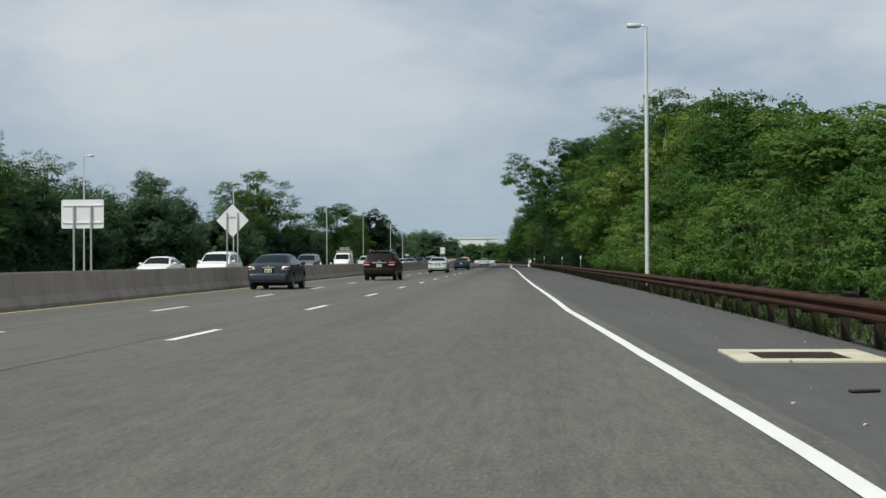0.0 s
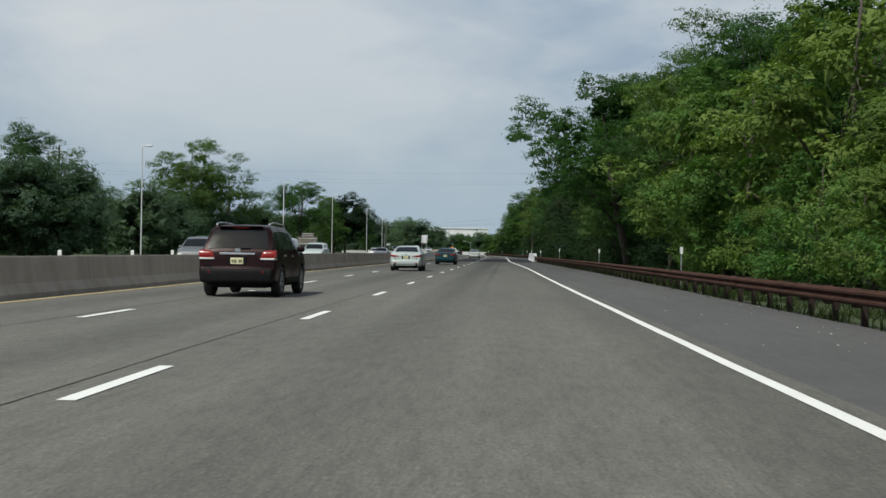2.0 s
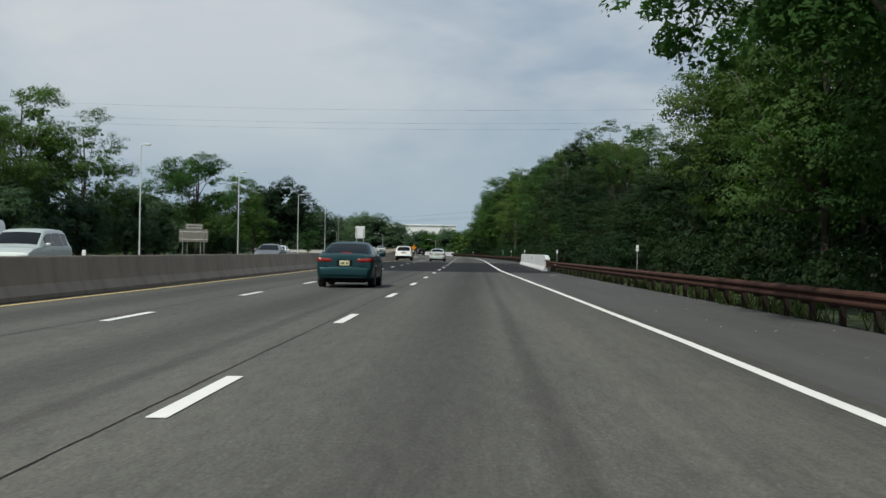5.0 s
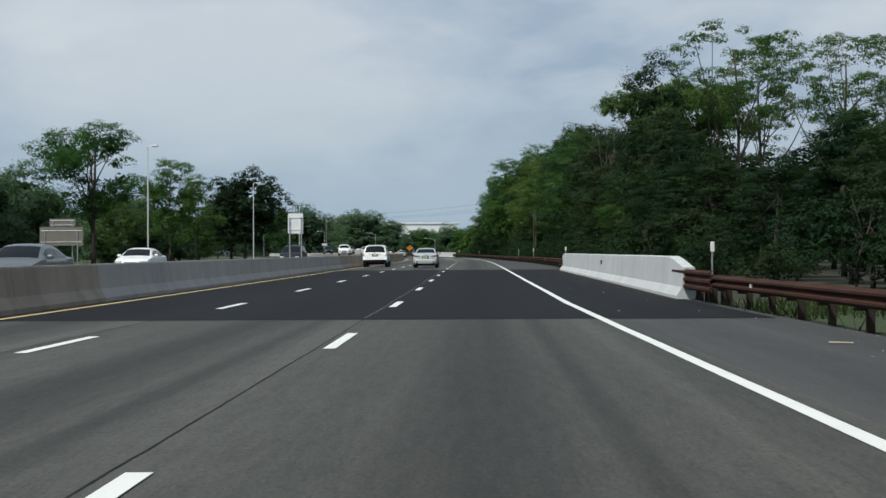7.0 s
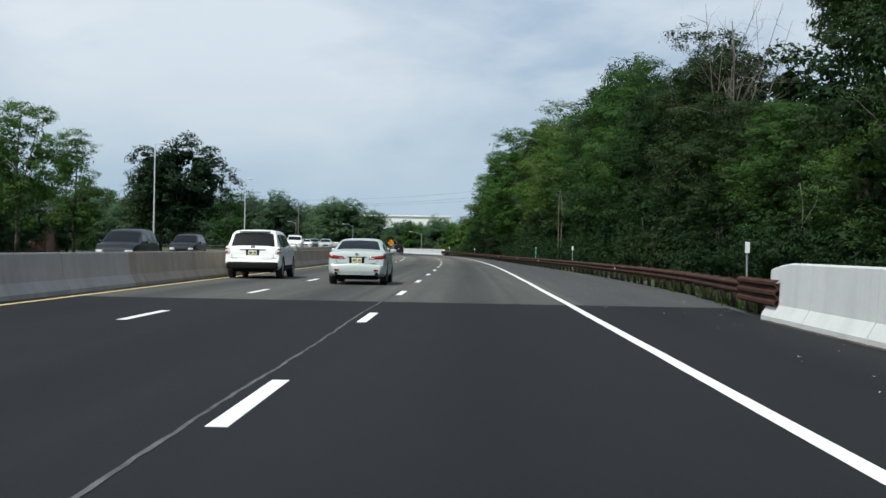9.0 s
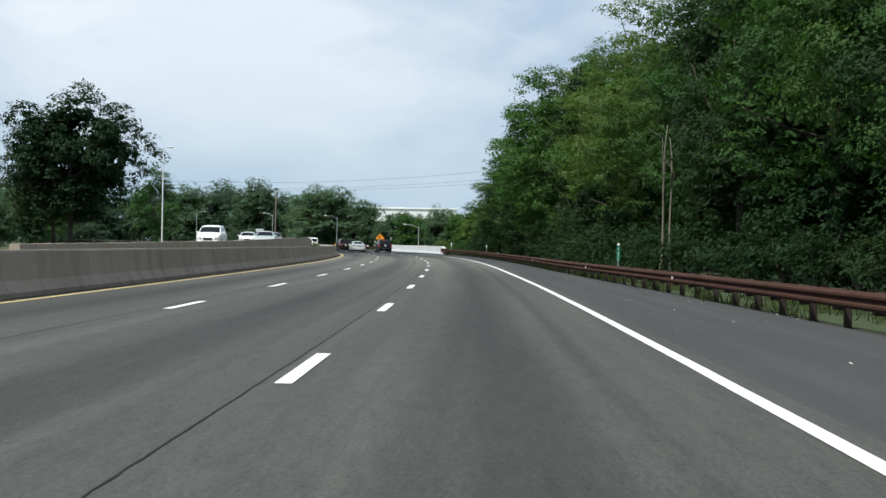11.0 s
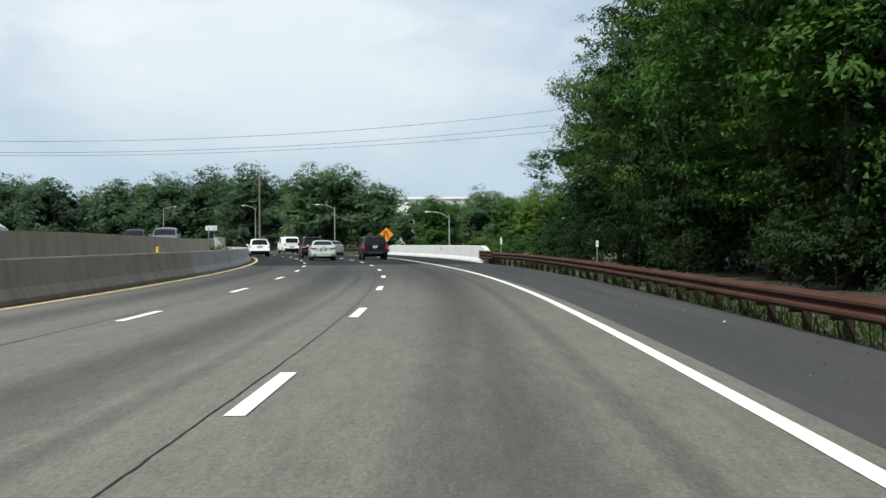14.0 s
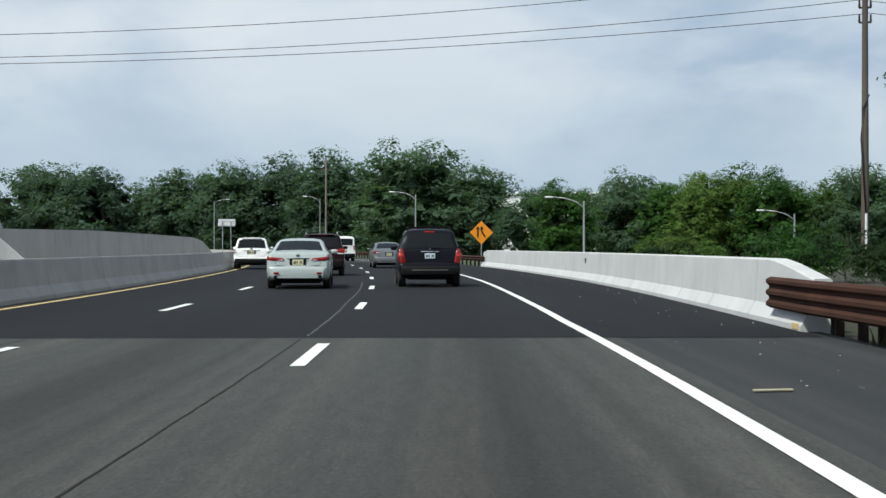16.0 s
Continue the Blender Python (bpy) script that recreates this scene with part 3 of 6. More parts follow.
wing_wall(488.1, "sloping end wall of the far bridge barrier, coloured pale for sunlight")


def parapet(s0, s1, d_of, h, label):
    th = thing("bridge_parapet", label, "bridge parapet", kind="structure")
    a = s0
    while a < s1 - 0.1:
        b = min(a + 3.5, s1)
        verts, n = [], 4
        for i in range(n + 1):
            q = a + (b - 0.028 - a) * i / n
            top = h - 0.26 * max(0.0, 1 - (q - s0) / 2.3) - 0.12 * max(0.0, 1 - (s1 - q) / 1.2)
            o = d_of(q)
            for d, z in ((0.0, -0.1), (0.0, 0.06), (0.125, 0.27), (0.175, top - 0.025), (0.2, top), (0.42, top), (0.44, top - 0.02), (0.44, -0.1)):
                verts.append(rp(q, o + d, z))
        k = 8
        faces = [(i * k + j, i * k + (j + 1) % k, (i + 1) * k + (j + 1) % k, (i + 1) * k + j) for i in range(n) for j in range(k)]
        faces += [tuple(range(k - 1, -1, -1)), tuple(n * k + j for j in range(k))]
        part("parapet_section", mesh_from("parapet_section", verts, faces), M_PARAPET, th)
        if b < s1 - 0.1:
            part("joint_filler", box(0.2, 0.05, h - 0.1, (0, 0, 0), 0), M_SEAL, th, "dark joint between two sections", m=rpose(b - 0.014, d_of(b) + 0.31, (h - 0.1) / 2))
        a = b
    return th


tagged(strip("deck_joint", 243.57, 243.63, 4.7, 6.5, -0.0145, M_SEAL, step=0.1), "short dark crack across the bridge shoulder", "crack", kind="structure")
par_a = parapet(228.0, 276.5, lambda s: 6.55 + (s - 228) * 0.0075, 1.0, "pale whitewashed concrete bridge parapet with vertical joints")
par_b = parapet(473.3, 536.0, lambda s: float(np.interp(s, RAIL_S, RAIL_D)) - 0.1, 0.97, "pale whitewashed concrete bridge parapet with a sloped end")
for par, s, d, w in ((par_a, 250.3, 6.87, 0.56), (par_b, 501.0, 7.37, 0.32)):
    part("drain_plate", box(0.03, w, 0.17, (0, 0, 0), 0.006, 1), M_POST_GREY, par, "small dark grey plate", m=rpose(s, d, 0.69))

W_BEAM = [(-0.02, 0.70), (0.0, 0.715), (-0.045, 0.675), (-0.085, 0.655), (-0.085, 0.615), (-0.03, 0.575), (-0.01, 0.555), (-0.03, 0.535), (-0.085, 0.495), (-0.085, 0.455), (-0.045, 0.435), (0.0, 0.395),
          (0.02, 0.40), (-0.03, 0.445), (-0.065, 0.465), (-0.065, 0.49), (-0.01, 0.53), (0.01, 0.555), (-0.01, 0.58), (-0.065, 0.62), (-0.065, 0.645), (-0.03, 0.665), (0.02, 0.705)]
W_BEAM = [(d, 0.335 + (z - 0.395) * 0.875) for d, z in W_BEAM[1:]]
post_me = bm_mesh("post", box(0.12, 0.085, 0.78, (0, 0, 0.25), 0.01, 1))
post_me.materials.append(M_POST)
block_me = bm_mesh("spacer", box(0.16, 0.13, 0.34, (0, 0, 0), 0.01, 1))
block_me.materials.append(M_POST)


def rail_z(s):
    """The rail stands lower where the shoulder was raised."""
    return float(np.interp(s, [300, 368, 420, 460], [0.0, -0.08, -0.08, 0.0]))


def guardrail(s0, s1, label):
    th = thing("guardrail", label, "guardrail")
    sweep("rail_beam", s0, s1, W_BEAM, M_RUST, step=1.9, d_of=rail_d, parent=th, z_of=rail_z)
    q = s0 + 0.6
    while q < s1:
        ob = part("post", post_me, None, th, m=rpose(q, rail_d(q) + 0.24 + random.uniform(-0.02, 0.02), -0.09 + rail_z(q) + random.uniform(-0.02, 0.01), random.uniform(-4, 4)))
        part("spacer", block_me, None, th, m=rpose(q, rail_d(q) + 0.09, 0.45 + rail_z(q)))
        q += 1.905
    return th


guardrail(-20, 229.5, "rust-brown weathering steel guardrail on dark posts")
guardrail(276.0, 474.5, "rust-brown weathering steel guardrail between the bridges")
guardrail(535.0, 640.0, "rust-brown weathering steel guardrail beyond the bridge")

# three-wave beam ends lapped over the parapets
THRIE = [(-0.03, 0.70), (-0.10, 0.66), (-0.10, 0.61), (-0.05, 0.57), (-0.05, 0.53), (-0.10, 0.49), (-0.10, 0.44), (-0.05, 0.40), (-0.05, 0.36), (-0.10, 0.32), (-0.10, 0.27), (-0.03, 0.23),
         (0.0, 0.23), (-0.07, 0.28), (-0.07, 0.31), (-0.02, 0.35), (-0.02, 0.41), (-0.07, 0.45), (-0.07, 0.48), (-0.02, 0.52), (-0.02, 0.58), (-0.07, 0.62), (-0.07, 0.65), (0.0, 0.70)]
for s0, s1 in ((224.6, 229.9), (469.4, 475.2), (275.6, 279.4)):
    end = thing("guardrail_end", "rusty three-wave guardrail end bolted to the parapet", "guardrail")
    sweep("rail_beam", s0, s1, THRIE, M_RUST, step=0.6, d_of=lambda s: rail_d(s) - 0.06, parent=end)
    q = s0 + 0.4
    while q < s1 - (1.8 if s0 != 275.6 else 0.5):
        part("post", post_me, None, end, m=rpose(q, rail_d(q) + 0.24, -0.05))
        q += 0.95

# ---- trees ----
def quads(name, verts, k=4):
    """Separate leaves as one mesh, k corners each."""
    n = len(verts) // k
    me = bpy.data.meshes.new(name)
    me.vertices.add(n * k)
    me.vertices.foreach_set("co", verts.astype(np.float32).ravel())
    me.loops.add(n * k)
    me.loops.foreach_set("vertex_index", np.arange(n * k, dtype=np.int32))
    me.polygons.add(n)
    me.polygons.foreach_set("loop_start", np.arange(0, n * k, k, dtype=np.int32))
    me.polygons.foreach_set("loop_total", np.full(n, k, dtype=np.int32))
    me.update(calc_edges=True)
    return me


def leaf_verts(centres, radii, counts, size, aspect, rng, flat=0.7, shell=0.7, droop=0.25, sprays=True, tri=False, up=0.6, calm=False):
    """Many separate leaves, each a folded quad, gathered in sprays that sit on the upper shells of round clumps."""
    def unit(v):
        return v / np.linalg.norm(v, axis=1, keepdims=True)

    pos, nrm = [], []
    squash = np.array([1, 1, flat])
    for c, r, n in zip(centres, radii, counts):
        k = max(4, int(7 + 7 * r)) if sprays else max(4, int(n))
        d1 = unit(rng.normal(size=(k, 3)) + np.array([0, 0, 0.35]))
        sub = np.array(c) + d1 * rng.uniform(shell, 1.0, (k, 1)) * r * squash
        sr = rng.uniform(0.22, 0.48, (k, 1)) * r
        pick = rng.integers(0, k, int(n))
        d2 = unit(rng.normal(size=(int(n), 3)) + np.array([0, 0, 0.25]))
        spread = sr[pick] if sprays else 0.1 * r
        pos.append(sub[pick] + d2 * rng.uniform(0.35, 1.05, (int(n), 1)) * spread * np.array([1.1, 1.1, 0.52 if up > 0.4 else 0.95]))
        a, b, loose = (0.85, 0.4, 0.14) if calm else (0.6, 0.45, 0.26)
        nrm.append(d1[pick] * a + d2 * b + rng.normal(size=(int(n), 3)) * loose + np.array([0, 0, up]))
    pos, nrm = np.concatenate(pos), unit(np.concatenate(nrm))
    n = len(pos)
    tip = unit(np.cross(nrm, rng.normal(size=(n, 3))))
    tip[:, 2] -= droop
    side = unit(np.cross(nrm, tip))
    ln = size * rng.uniform(0.6, 1.4, (n, 1))
    wd = ln * aspect * 0.5
    if tri:
        return np.stack([pos - tip * ln * 0.5 - side * wd, pos - tip * ln * 0.35 + side * wd * 1.2, pos + tip * ln * 0.65], 1).reshape(-1, 3)
    return np.stack([pos - tip * ln * 0.5, pos + side * wd + nrm * ln * 0.07, pos + tip * ln * 0.5 - nrm * ln * 0.05, pos - side * wd + nrm * ln * 0.07], 1).reshape(-1, 3)


def limbs(name, trunk_h, r0, tips, rng, lean=(0, 0), crook=0.25, twigs=0):
    """A tapered, slightly crooked trunk with limbs that reach towards the clumps."""
    verts, faces = [], []

    def add(pts, rs, n):
        v, f = tube(pts, rs, n)
        o = len(verts)
        verts.extend(v)
        faces.extend(tuple(i + o for i in q) for q in f)

    pts, rs = [], []
    for i in range(9):
        k = i / 8
        pts.append((lean[0] * k + crook * math.sin(k * 5 + r0 * 9) * k, lean[1] * k + crook * math.cos(k * 4) * k, -0.3 + (trunk_h + 0.3) * k))
        rs.append(r0 * (1.25 - 0.25 * min(1, k * 8)) * (1 - 0.78 * k))
    add(pts, rs, 7)
    for tip in tips:
        k = rng.uniform(0.3, 0.85)
        i = int(k * 8)
        p, t = Vector(pts[i]), Vector(tip)
        mid = p.lerp(t, 0.5) + Vector(rng.normal(size=3) * 0.35) + Vector((0, 0, 0.3))
        r = rs[i] * 0.5
        add([p, p.lerp(mid, 0.55), mid, mid.lerp(t, 0.6), t], [r, r * 0.8, r * 0.6, r * 0.4, r * 0.15], 5)
        for _ in range(twigs):
            q = p.lerp(t, rng.uniform(0.4, 0.95))
            e = q + Vector(rng.normal(size=3)) * 0.9 + Vector((0, 0, 0.7))
            add([q, q.lerp(e, 0.5) + Vector(rng.normal(size=3)) * 0.1, e], [r * 0.25, r * 0.16, r * 0.06], 4)
    return mesh_from(name, verts, faces, True)


def tree_kind(seed, h, crown_r, crown_lo, clumps, leaves, size, aspect, leaf_mat, bark, r0, shape="round", clump_r=(1.0, 1.9), lean=(0, 0), sparse=False, flat=0.6, core=1500, core_size=0.42, tri=False, up=0.6, loose=9, calm=False):
    """Meshes of one tree: the trunk with its limbs, and the crown."""
    rng = np.random.default_rng(seed)
    mid, half = (h + crown_lo) / 2, (h - crown_lo) / 2
    cs, rr = [], []
    while len(cs) < clumps:
        v = rng.normal(size=3)
        v /= np.linalg.norm(v)
        k = rng.uniform(0.35 if not sparse else 0.5, 1.0) ** 0.4
        lump = 1 + 0.3 * noise.noise(Vector(v) * 1.7 + Vector((seed * 3.1, 0, 0)))
        x, y, z = v * k * lump
        width = crown_r
        if shape == "cone":
            width *= max(0.12, 0.62 - 0.6 * z)
        elif shape == "flat":
            width *= 0.8 + 0.35 * z
        elif shape == "tall":
            width *= 0.9 - 0.25 * z
        elif shape == "egg":
            width *= 0.95 - 0.5 * max(-0.25, z)
        r = rng.uniform(*clump_r)
        cs.append((x * width + lean[0] * (z + 1) / 2, y * width + lean[1] * (z + 1) / 2, mid + z * (half - r * 0.4)))
        rr.append(r)
    rr = np.array(rr)
    per = np.maximum(4, leaves * rr ** 2 / (rr ** 2).sum()).astype(int)
    vs = [leaf_verts(cs, rr, per, size, aspect, rng, flat, 0.55 if sparse else 0.72, tri=tri, up=up, calm=calm)]
    # loose sprays that break the outline
    out = [tuple(np.array((0, 0, mid)) + (np.array(c) - np.array((0, 0, mid))) * rng.uniform(1.0, 1.12)) for c in cs]
    vs.append(leaf_verts(out, rr * 0.75, np.maximum(2, per // loose), size, aspect, rng, flat, 0.2, tri=tri, up=up, calm=calm))
    if core:
        inner = [tuple(np.array((lean[0] / 2, lean[1] / 2, mid)) + (np.array(c) - np.array((lean[0] / 2, lean[1] / 2, mid))) * 0.7) for c in cs]
        vs.append(leaf_verts(inner, rr * 0.8, np.full(len(cs), max(2, core // clumps)), core_size, 0.8, rng, flat, 0.1, sprays=False, tri=tri))
    crown = quads("crown", np.concatenate(vs), 3 if tri else 4)
    crown.materials.append(leaf_mat)
    tips = [cs[i] for i in rng.choice(len(cs), min(len(cs), 14), replace=False)]
    trunk = limbs("trunk", h * 0.86, r0, tips, rng, lean)
    trunk.materials.append(bark)
    return trunk, crown


def plant(kind, s, d, label, scale=1.0, name="tree", category="tree", turn=None, group="roadside trees", wide=1.0, z=-0.1):
    th = thing(name, label, category, group=group)
    th.matrix_basis = Matrix.LocRotScale(rp(s, d, z), Euler((0, 0, radians(turn if turn is not None else random.uniform(0, 360)))), (scale * wide, scale * wide, scale))
    trunk, crown = kind
    part("trunk", trunk, None, th)
    if crown:
        part("crown", crown, None, th)
    return th


OAK = [tree_kind(11, 16, 5.0, 2.6, 40, 21000, 0.17, 0.7, M_LEAF, M_BARK, 0.26, tri=True, core=2400, core_size=0.32, clump_r=(1.1, 2.1)),
       tree_kind(12, 16, 4.8, 2.0, 42, 21000, 0.165, 0.7, M_LEAF, M_BARK, 0.24, "tall", tri=True, core=2400, core_size=0.32, clump_r=(1.1, 2.0)),
       tree_kind(13, 16, 5.2, 3.6, 38, 20000, 0.175, 0.68, M_LEAF, M_BARK, 0.28, tri=True, core=2400, core_size=0.32, clump_r=(1.1, 2.2))]
BRIGHT = [tree_kind(21, 9, 3.5, 0.4, 32, 20000, 0.12, 0.7, M_LEAF_BRIGHT, M_BARK, 0.14, tri=True, clump_r=(0.7, 1.4), core_size=0.3),
          tree_kind(22, 9, 3.1, 0.2, 30, 18000, 0.12, 0.65, M_LEAF_BRIGHT, M_BARK, 0.12, "tall", tri=True, clump_r=(0.7, 1.3), core_size=0.3)]
DARKOAK = [tree_kind(31, 17, 4.6, 1.6, 52, 27000, 0.135, 0.66, M_LEAF_DARK, M_BARK, 0.24, "egg", core=2600, core_size=0.3, clump_r=(0.9, 1.9), tri=True, calm=True, up=0.45),
           tree_kind(32, 17, 5.2, 1.2, 54, 27000, 0.14, 0.66, M_LEAF_DARK, M_BARK, 0.22, core=2600, core_size=0.3, clump_r=(0.9, 2.0), tri=True, calm=True, up=0.45),
           tree_kind(33, 17, 4.6, 2.0, 50, 26000, 0.135, 0.64, M_LEAF_DARK, M_BARK, 0.24, "tall", core=2600, core_size=0.3, clump_r=(0.9, 1.9), tri=True, calm=True, up=0.45)]
# Tree crowns in the leaf colour darkened for the wood's shade.
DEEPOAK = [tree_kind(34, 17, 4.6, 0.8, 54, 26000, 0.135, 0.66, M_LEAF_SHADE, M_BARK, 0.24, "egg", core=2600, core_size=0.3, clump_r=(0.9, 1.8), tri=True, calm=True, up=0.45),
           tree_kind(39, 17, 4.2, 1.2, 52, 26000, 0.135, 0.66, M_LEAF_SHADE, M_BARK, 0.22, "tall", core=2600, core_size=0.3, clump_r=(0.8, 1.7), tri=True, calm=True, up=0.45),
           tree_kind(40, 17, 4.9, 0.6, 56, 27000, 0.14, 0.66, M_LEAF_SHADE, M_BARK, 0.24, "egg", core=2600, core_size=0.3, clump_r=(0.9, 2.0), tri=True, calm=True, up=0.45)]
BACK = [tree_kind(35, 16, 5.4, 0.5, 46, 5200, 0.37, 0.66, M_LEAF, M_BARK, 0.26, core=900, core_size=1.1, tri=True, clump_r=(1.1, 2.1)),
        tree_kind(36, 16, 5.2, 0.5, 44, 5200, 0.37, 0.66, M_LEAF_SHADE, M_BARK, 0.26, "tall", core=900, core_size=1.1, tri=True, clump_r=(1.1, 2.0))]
LOCUST = [tree_kind(41, 17, 4.4, 8.6, 60, 15000, 0.15, 0.5, M_LEAF_DARK, M_BARK, 0.2, "flat", (0.6, 1.2), sparse=True, flat=0.4, core=0),
          tree_kind(42, 16, 4.0, 5.5, 44, 5200, 0.17, 0.5, M_LEAF_DARK, M_BARK, 0.18, "flat", (0.6, 1.2), sparse=True, flat=0.4, core=0)]
SPIRE = [tree_kind(51, 18, 3.6, 1.5, 80, 8500, 0.22, 0.5, M_NEEDLE, M_BARK, 0.2, "cone", (0.6, 1.0), core=600)]
PINE = [tree_kind(61, 17, 7.0, 2.0, 80, 19000, 0.32, 0.6, M_NEEDLE, M_BARK, 0.32, "round", (1.2, 2.2), core=4500, core_size=0.9)]
BUSH = [tree_kind(71, 3.4, 1.9, 0.0, 22, 4200, 0.095, 0.6, M_LEAF_BRIGHT, M_BARK, 0.05, clump_r=(0.5, 0.95), core=150, core_size=0.3, tri=True),
        tree_kind(72, 3.0, 1.8, 0.0, 22, 4000, 0.095, 0.6, M_LEAF, M_BARK, 0.05, clump_r=(0.5, 0.9), core=150, core_size=0.3, tri=True),
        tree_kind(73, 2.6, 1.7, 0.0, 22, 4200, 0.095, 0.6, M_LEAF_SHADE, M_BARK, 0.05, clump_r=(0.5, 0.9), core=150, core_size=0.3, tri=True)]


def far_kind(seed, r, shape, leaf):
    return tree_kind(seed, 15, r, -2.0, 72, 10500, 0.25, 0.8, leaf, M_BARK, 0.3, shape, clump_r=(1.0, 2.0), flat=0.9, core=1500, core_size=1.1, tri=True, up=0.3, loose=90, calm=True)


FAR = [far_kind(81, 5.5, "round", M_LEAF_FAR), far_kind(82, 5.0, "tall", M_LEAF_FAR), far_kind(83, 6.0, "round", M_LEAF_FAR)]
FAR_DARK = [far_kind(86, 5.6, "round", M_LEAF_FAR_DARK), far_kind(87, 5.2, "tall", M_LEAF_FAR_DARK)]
LIGHT = [far_kind(84, 5.2, "round", M_LEAF), far_kind(85, 4.8, "tall", M_LEAF_BRIGHT)]
OVERHANG = tree_kind(91, 14.6, 7.2, 2.6, 84, 56000, 0.15, 0.65, M_LEAF_DEEP, M_BARK, 0.34, tri=True, core_size=0.34, clump_r=(1.0, 2.0), lean=(-2.6, 0), core=5000)
_r = np.random.default_rng(7)
BARE = (limbs("trunk", 13.0, 0.13, [(_r.normal() * 2.6, _r.normal() * 2.6, _r.uniform(6.5, 15)) for _ in range(26)], _r, twigs=7), None)
BARE[0].materials.append(M_BARK_GREY)
SNAG = (limbs("trunk", 6.5, 0.09, [(_r.normal() * 0.8, _r.normal() * 0.8, _r.uniform(5.0, 6.6)) for _ in range(1)], _r, (0.5, 0.2), 0.3), None)
SNAG[0].materials.append(M_BARK_GREY)

rnd = random.Random(5)
L_OAK = "tall leafy green broadleaf tree beside the guardrail"
L_DARK = "tall dark green broadleaf tree in the roadside wood"
L_BRIGHT = "young yellow-green tree at the wood's edge"
L_BUSH = "leafy green bush behind the guardrail"


def height_of(s):
    return float(np.interp(s, [-60, 40, 70, 80, 93, 112, 126, 160, 196, 210, 236, 256, 263, 268, 274, 278, 287, 292, 296, 304, 310, 314, 320, 335, 344, 365, 427, 445, 462],
                           [5.6, 6.4, 7.6, 8.0, 8.6, 11.4, 13, 15.2, 13, 8.5, 5.6, 5.6, 5.8, 6.4, 9.5, 11.4, 13, 8.2, 6.6, 6.6, 7.8, 9.5, 12, 14, 15.2, 17.4, 17.3, 15.5, 11]))


def back_height(s):
    return float(np.interp(s, [-60, 60, 84, 105, 120, 144, 175, 205, 232, 285, 300, 315, 341, 380, 440, 462], [6.5, 7.0, 7.8, 10.2, 13.6, 17.8, 19, 12, 7, 8.2, 9, 11.5, 15, 18, 17, 12]))


def top_of(kind):
    return 9.0 if kind in BRIGHT else 17.0 if kind in DARKOAK + DEEPOAK else 16.0


s = 34.0
while s < 462:
    h = height_of(s)
    if s < 128:
        kind, lab, h = rnd.choice(OAK + BRIGHT + BRIGHT), L_OAK, h * rnd.uniform(0.86, 1.08) * (0.7 if s < 62 else 1.0)
        d, wide, gap = rnd.uniform(5.6, 8.0), min(1.5, max(1.0, 12.5 / h)), rnd.uniform(7.0, 9.0)
    elif s < 200:
        kind, lab, h = rnd.choice(DARKOAK), L_DARK, h * rnd.uniform(0.84, 1.1)
        d, wide, gap = rnd.uniform(5.8, 8.0), rnd.uniform(0.95, 1.2), rnd.uniform(6.0, 8.0)
    elif s < 345:
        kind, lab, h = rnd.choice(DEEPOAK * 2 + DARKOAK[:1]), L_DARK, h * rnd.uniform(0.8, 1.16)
        d, wide, gap = rnd.uniform(5.8, 7.8), rnd.uniform(0.9, 1.15) * min(1.5, max(1.0, 10 / h)), rnd.uniform(4.6, 6.4)
    else:
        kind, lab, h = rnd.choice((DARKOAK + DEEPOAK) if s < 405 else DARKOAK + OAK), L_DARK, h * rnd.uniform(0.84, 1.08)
        d, wide, gap = rnd.uniform(7.8, 10.0), rnd.uniform(0.85, 1.1), rnd.uniform(5.6, 7.4)
    if not 148 < s < 176:
        plant(kind, s, rail_d(s) + d, lab, h / top_of(kind), wide=wide)
    s += gap
s = 44.0
while s < 456:
    h = back_height(s)
    kind = rnd.choice(BACK if s < 170 else BACK[1:])
    plant(BACK[0] if s < 163 else kind, s, rail_d(s) + rnd.uniform(13, 17), L_OAK if s < 170 else L_DARK, h * rnd.uniform(0.9, 1.03) / 16, wide=min(1.4, max(1.0, 13 / h)))
    s += rnd.uniform(7.5, 10)
# lower growth in front
s = 32.0
while s < 124:
    kind = rnd.choice(BUSH[:2] + BRIGHT)
    sc = rnd.uniform(0.8, 1.25) if kind in BUSH else rnd.uniform(0.36, 0.5)
    plant(kind, s, rail_d(s) + rnd.uniform(2.3, 4.0), L_BUSH, sc, "bush", "bush", group="roadside bushes")
    s += rnd.uniform(2.2, 3.4)
while s < 474:
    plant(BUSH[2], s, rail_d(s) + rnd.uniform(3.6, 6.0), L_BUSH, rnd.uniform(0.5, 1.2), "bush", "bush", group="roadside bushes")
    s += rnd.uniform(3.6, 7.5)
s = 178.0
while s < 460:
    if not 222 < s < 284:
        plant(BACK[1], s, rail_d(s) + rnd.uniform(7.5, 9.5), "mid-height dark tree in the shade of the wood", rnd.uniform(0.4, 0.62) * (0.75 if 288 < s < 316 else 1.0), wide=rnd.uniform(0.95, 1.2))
    s += rnd.uniform(8, 12)
for s, d, k, h in ((428, 14.5, 1, 12), (436, 13.5, 0, 9), (443, 13.8, 1, 13), (450, 13.2, 1, 10.5), (456, 14.5, 0, 13), (461, 12.6, 1, 9.5), (466, 14.0, 1, 12.5), (471, 17.0, 1, 11.5)):
    kind = OAK[1] if s < 445 else DARKOAK[2] if s == 450 else DEEPOAK[0]
    plant(kind, s, d, "dense tree hung with creepers", h / top_of(kind), wide=1.15 if k else 1.3)
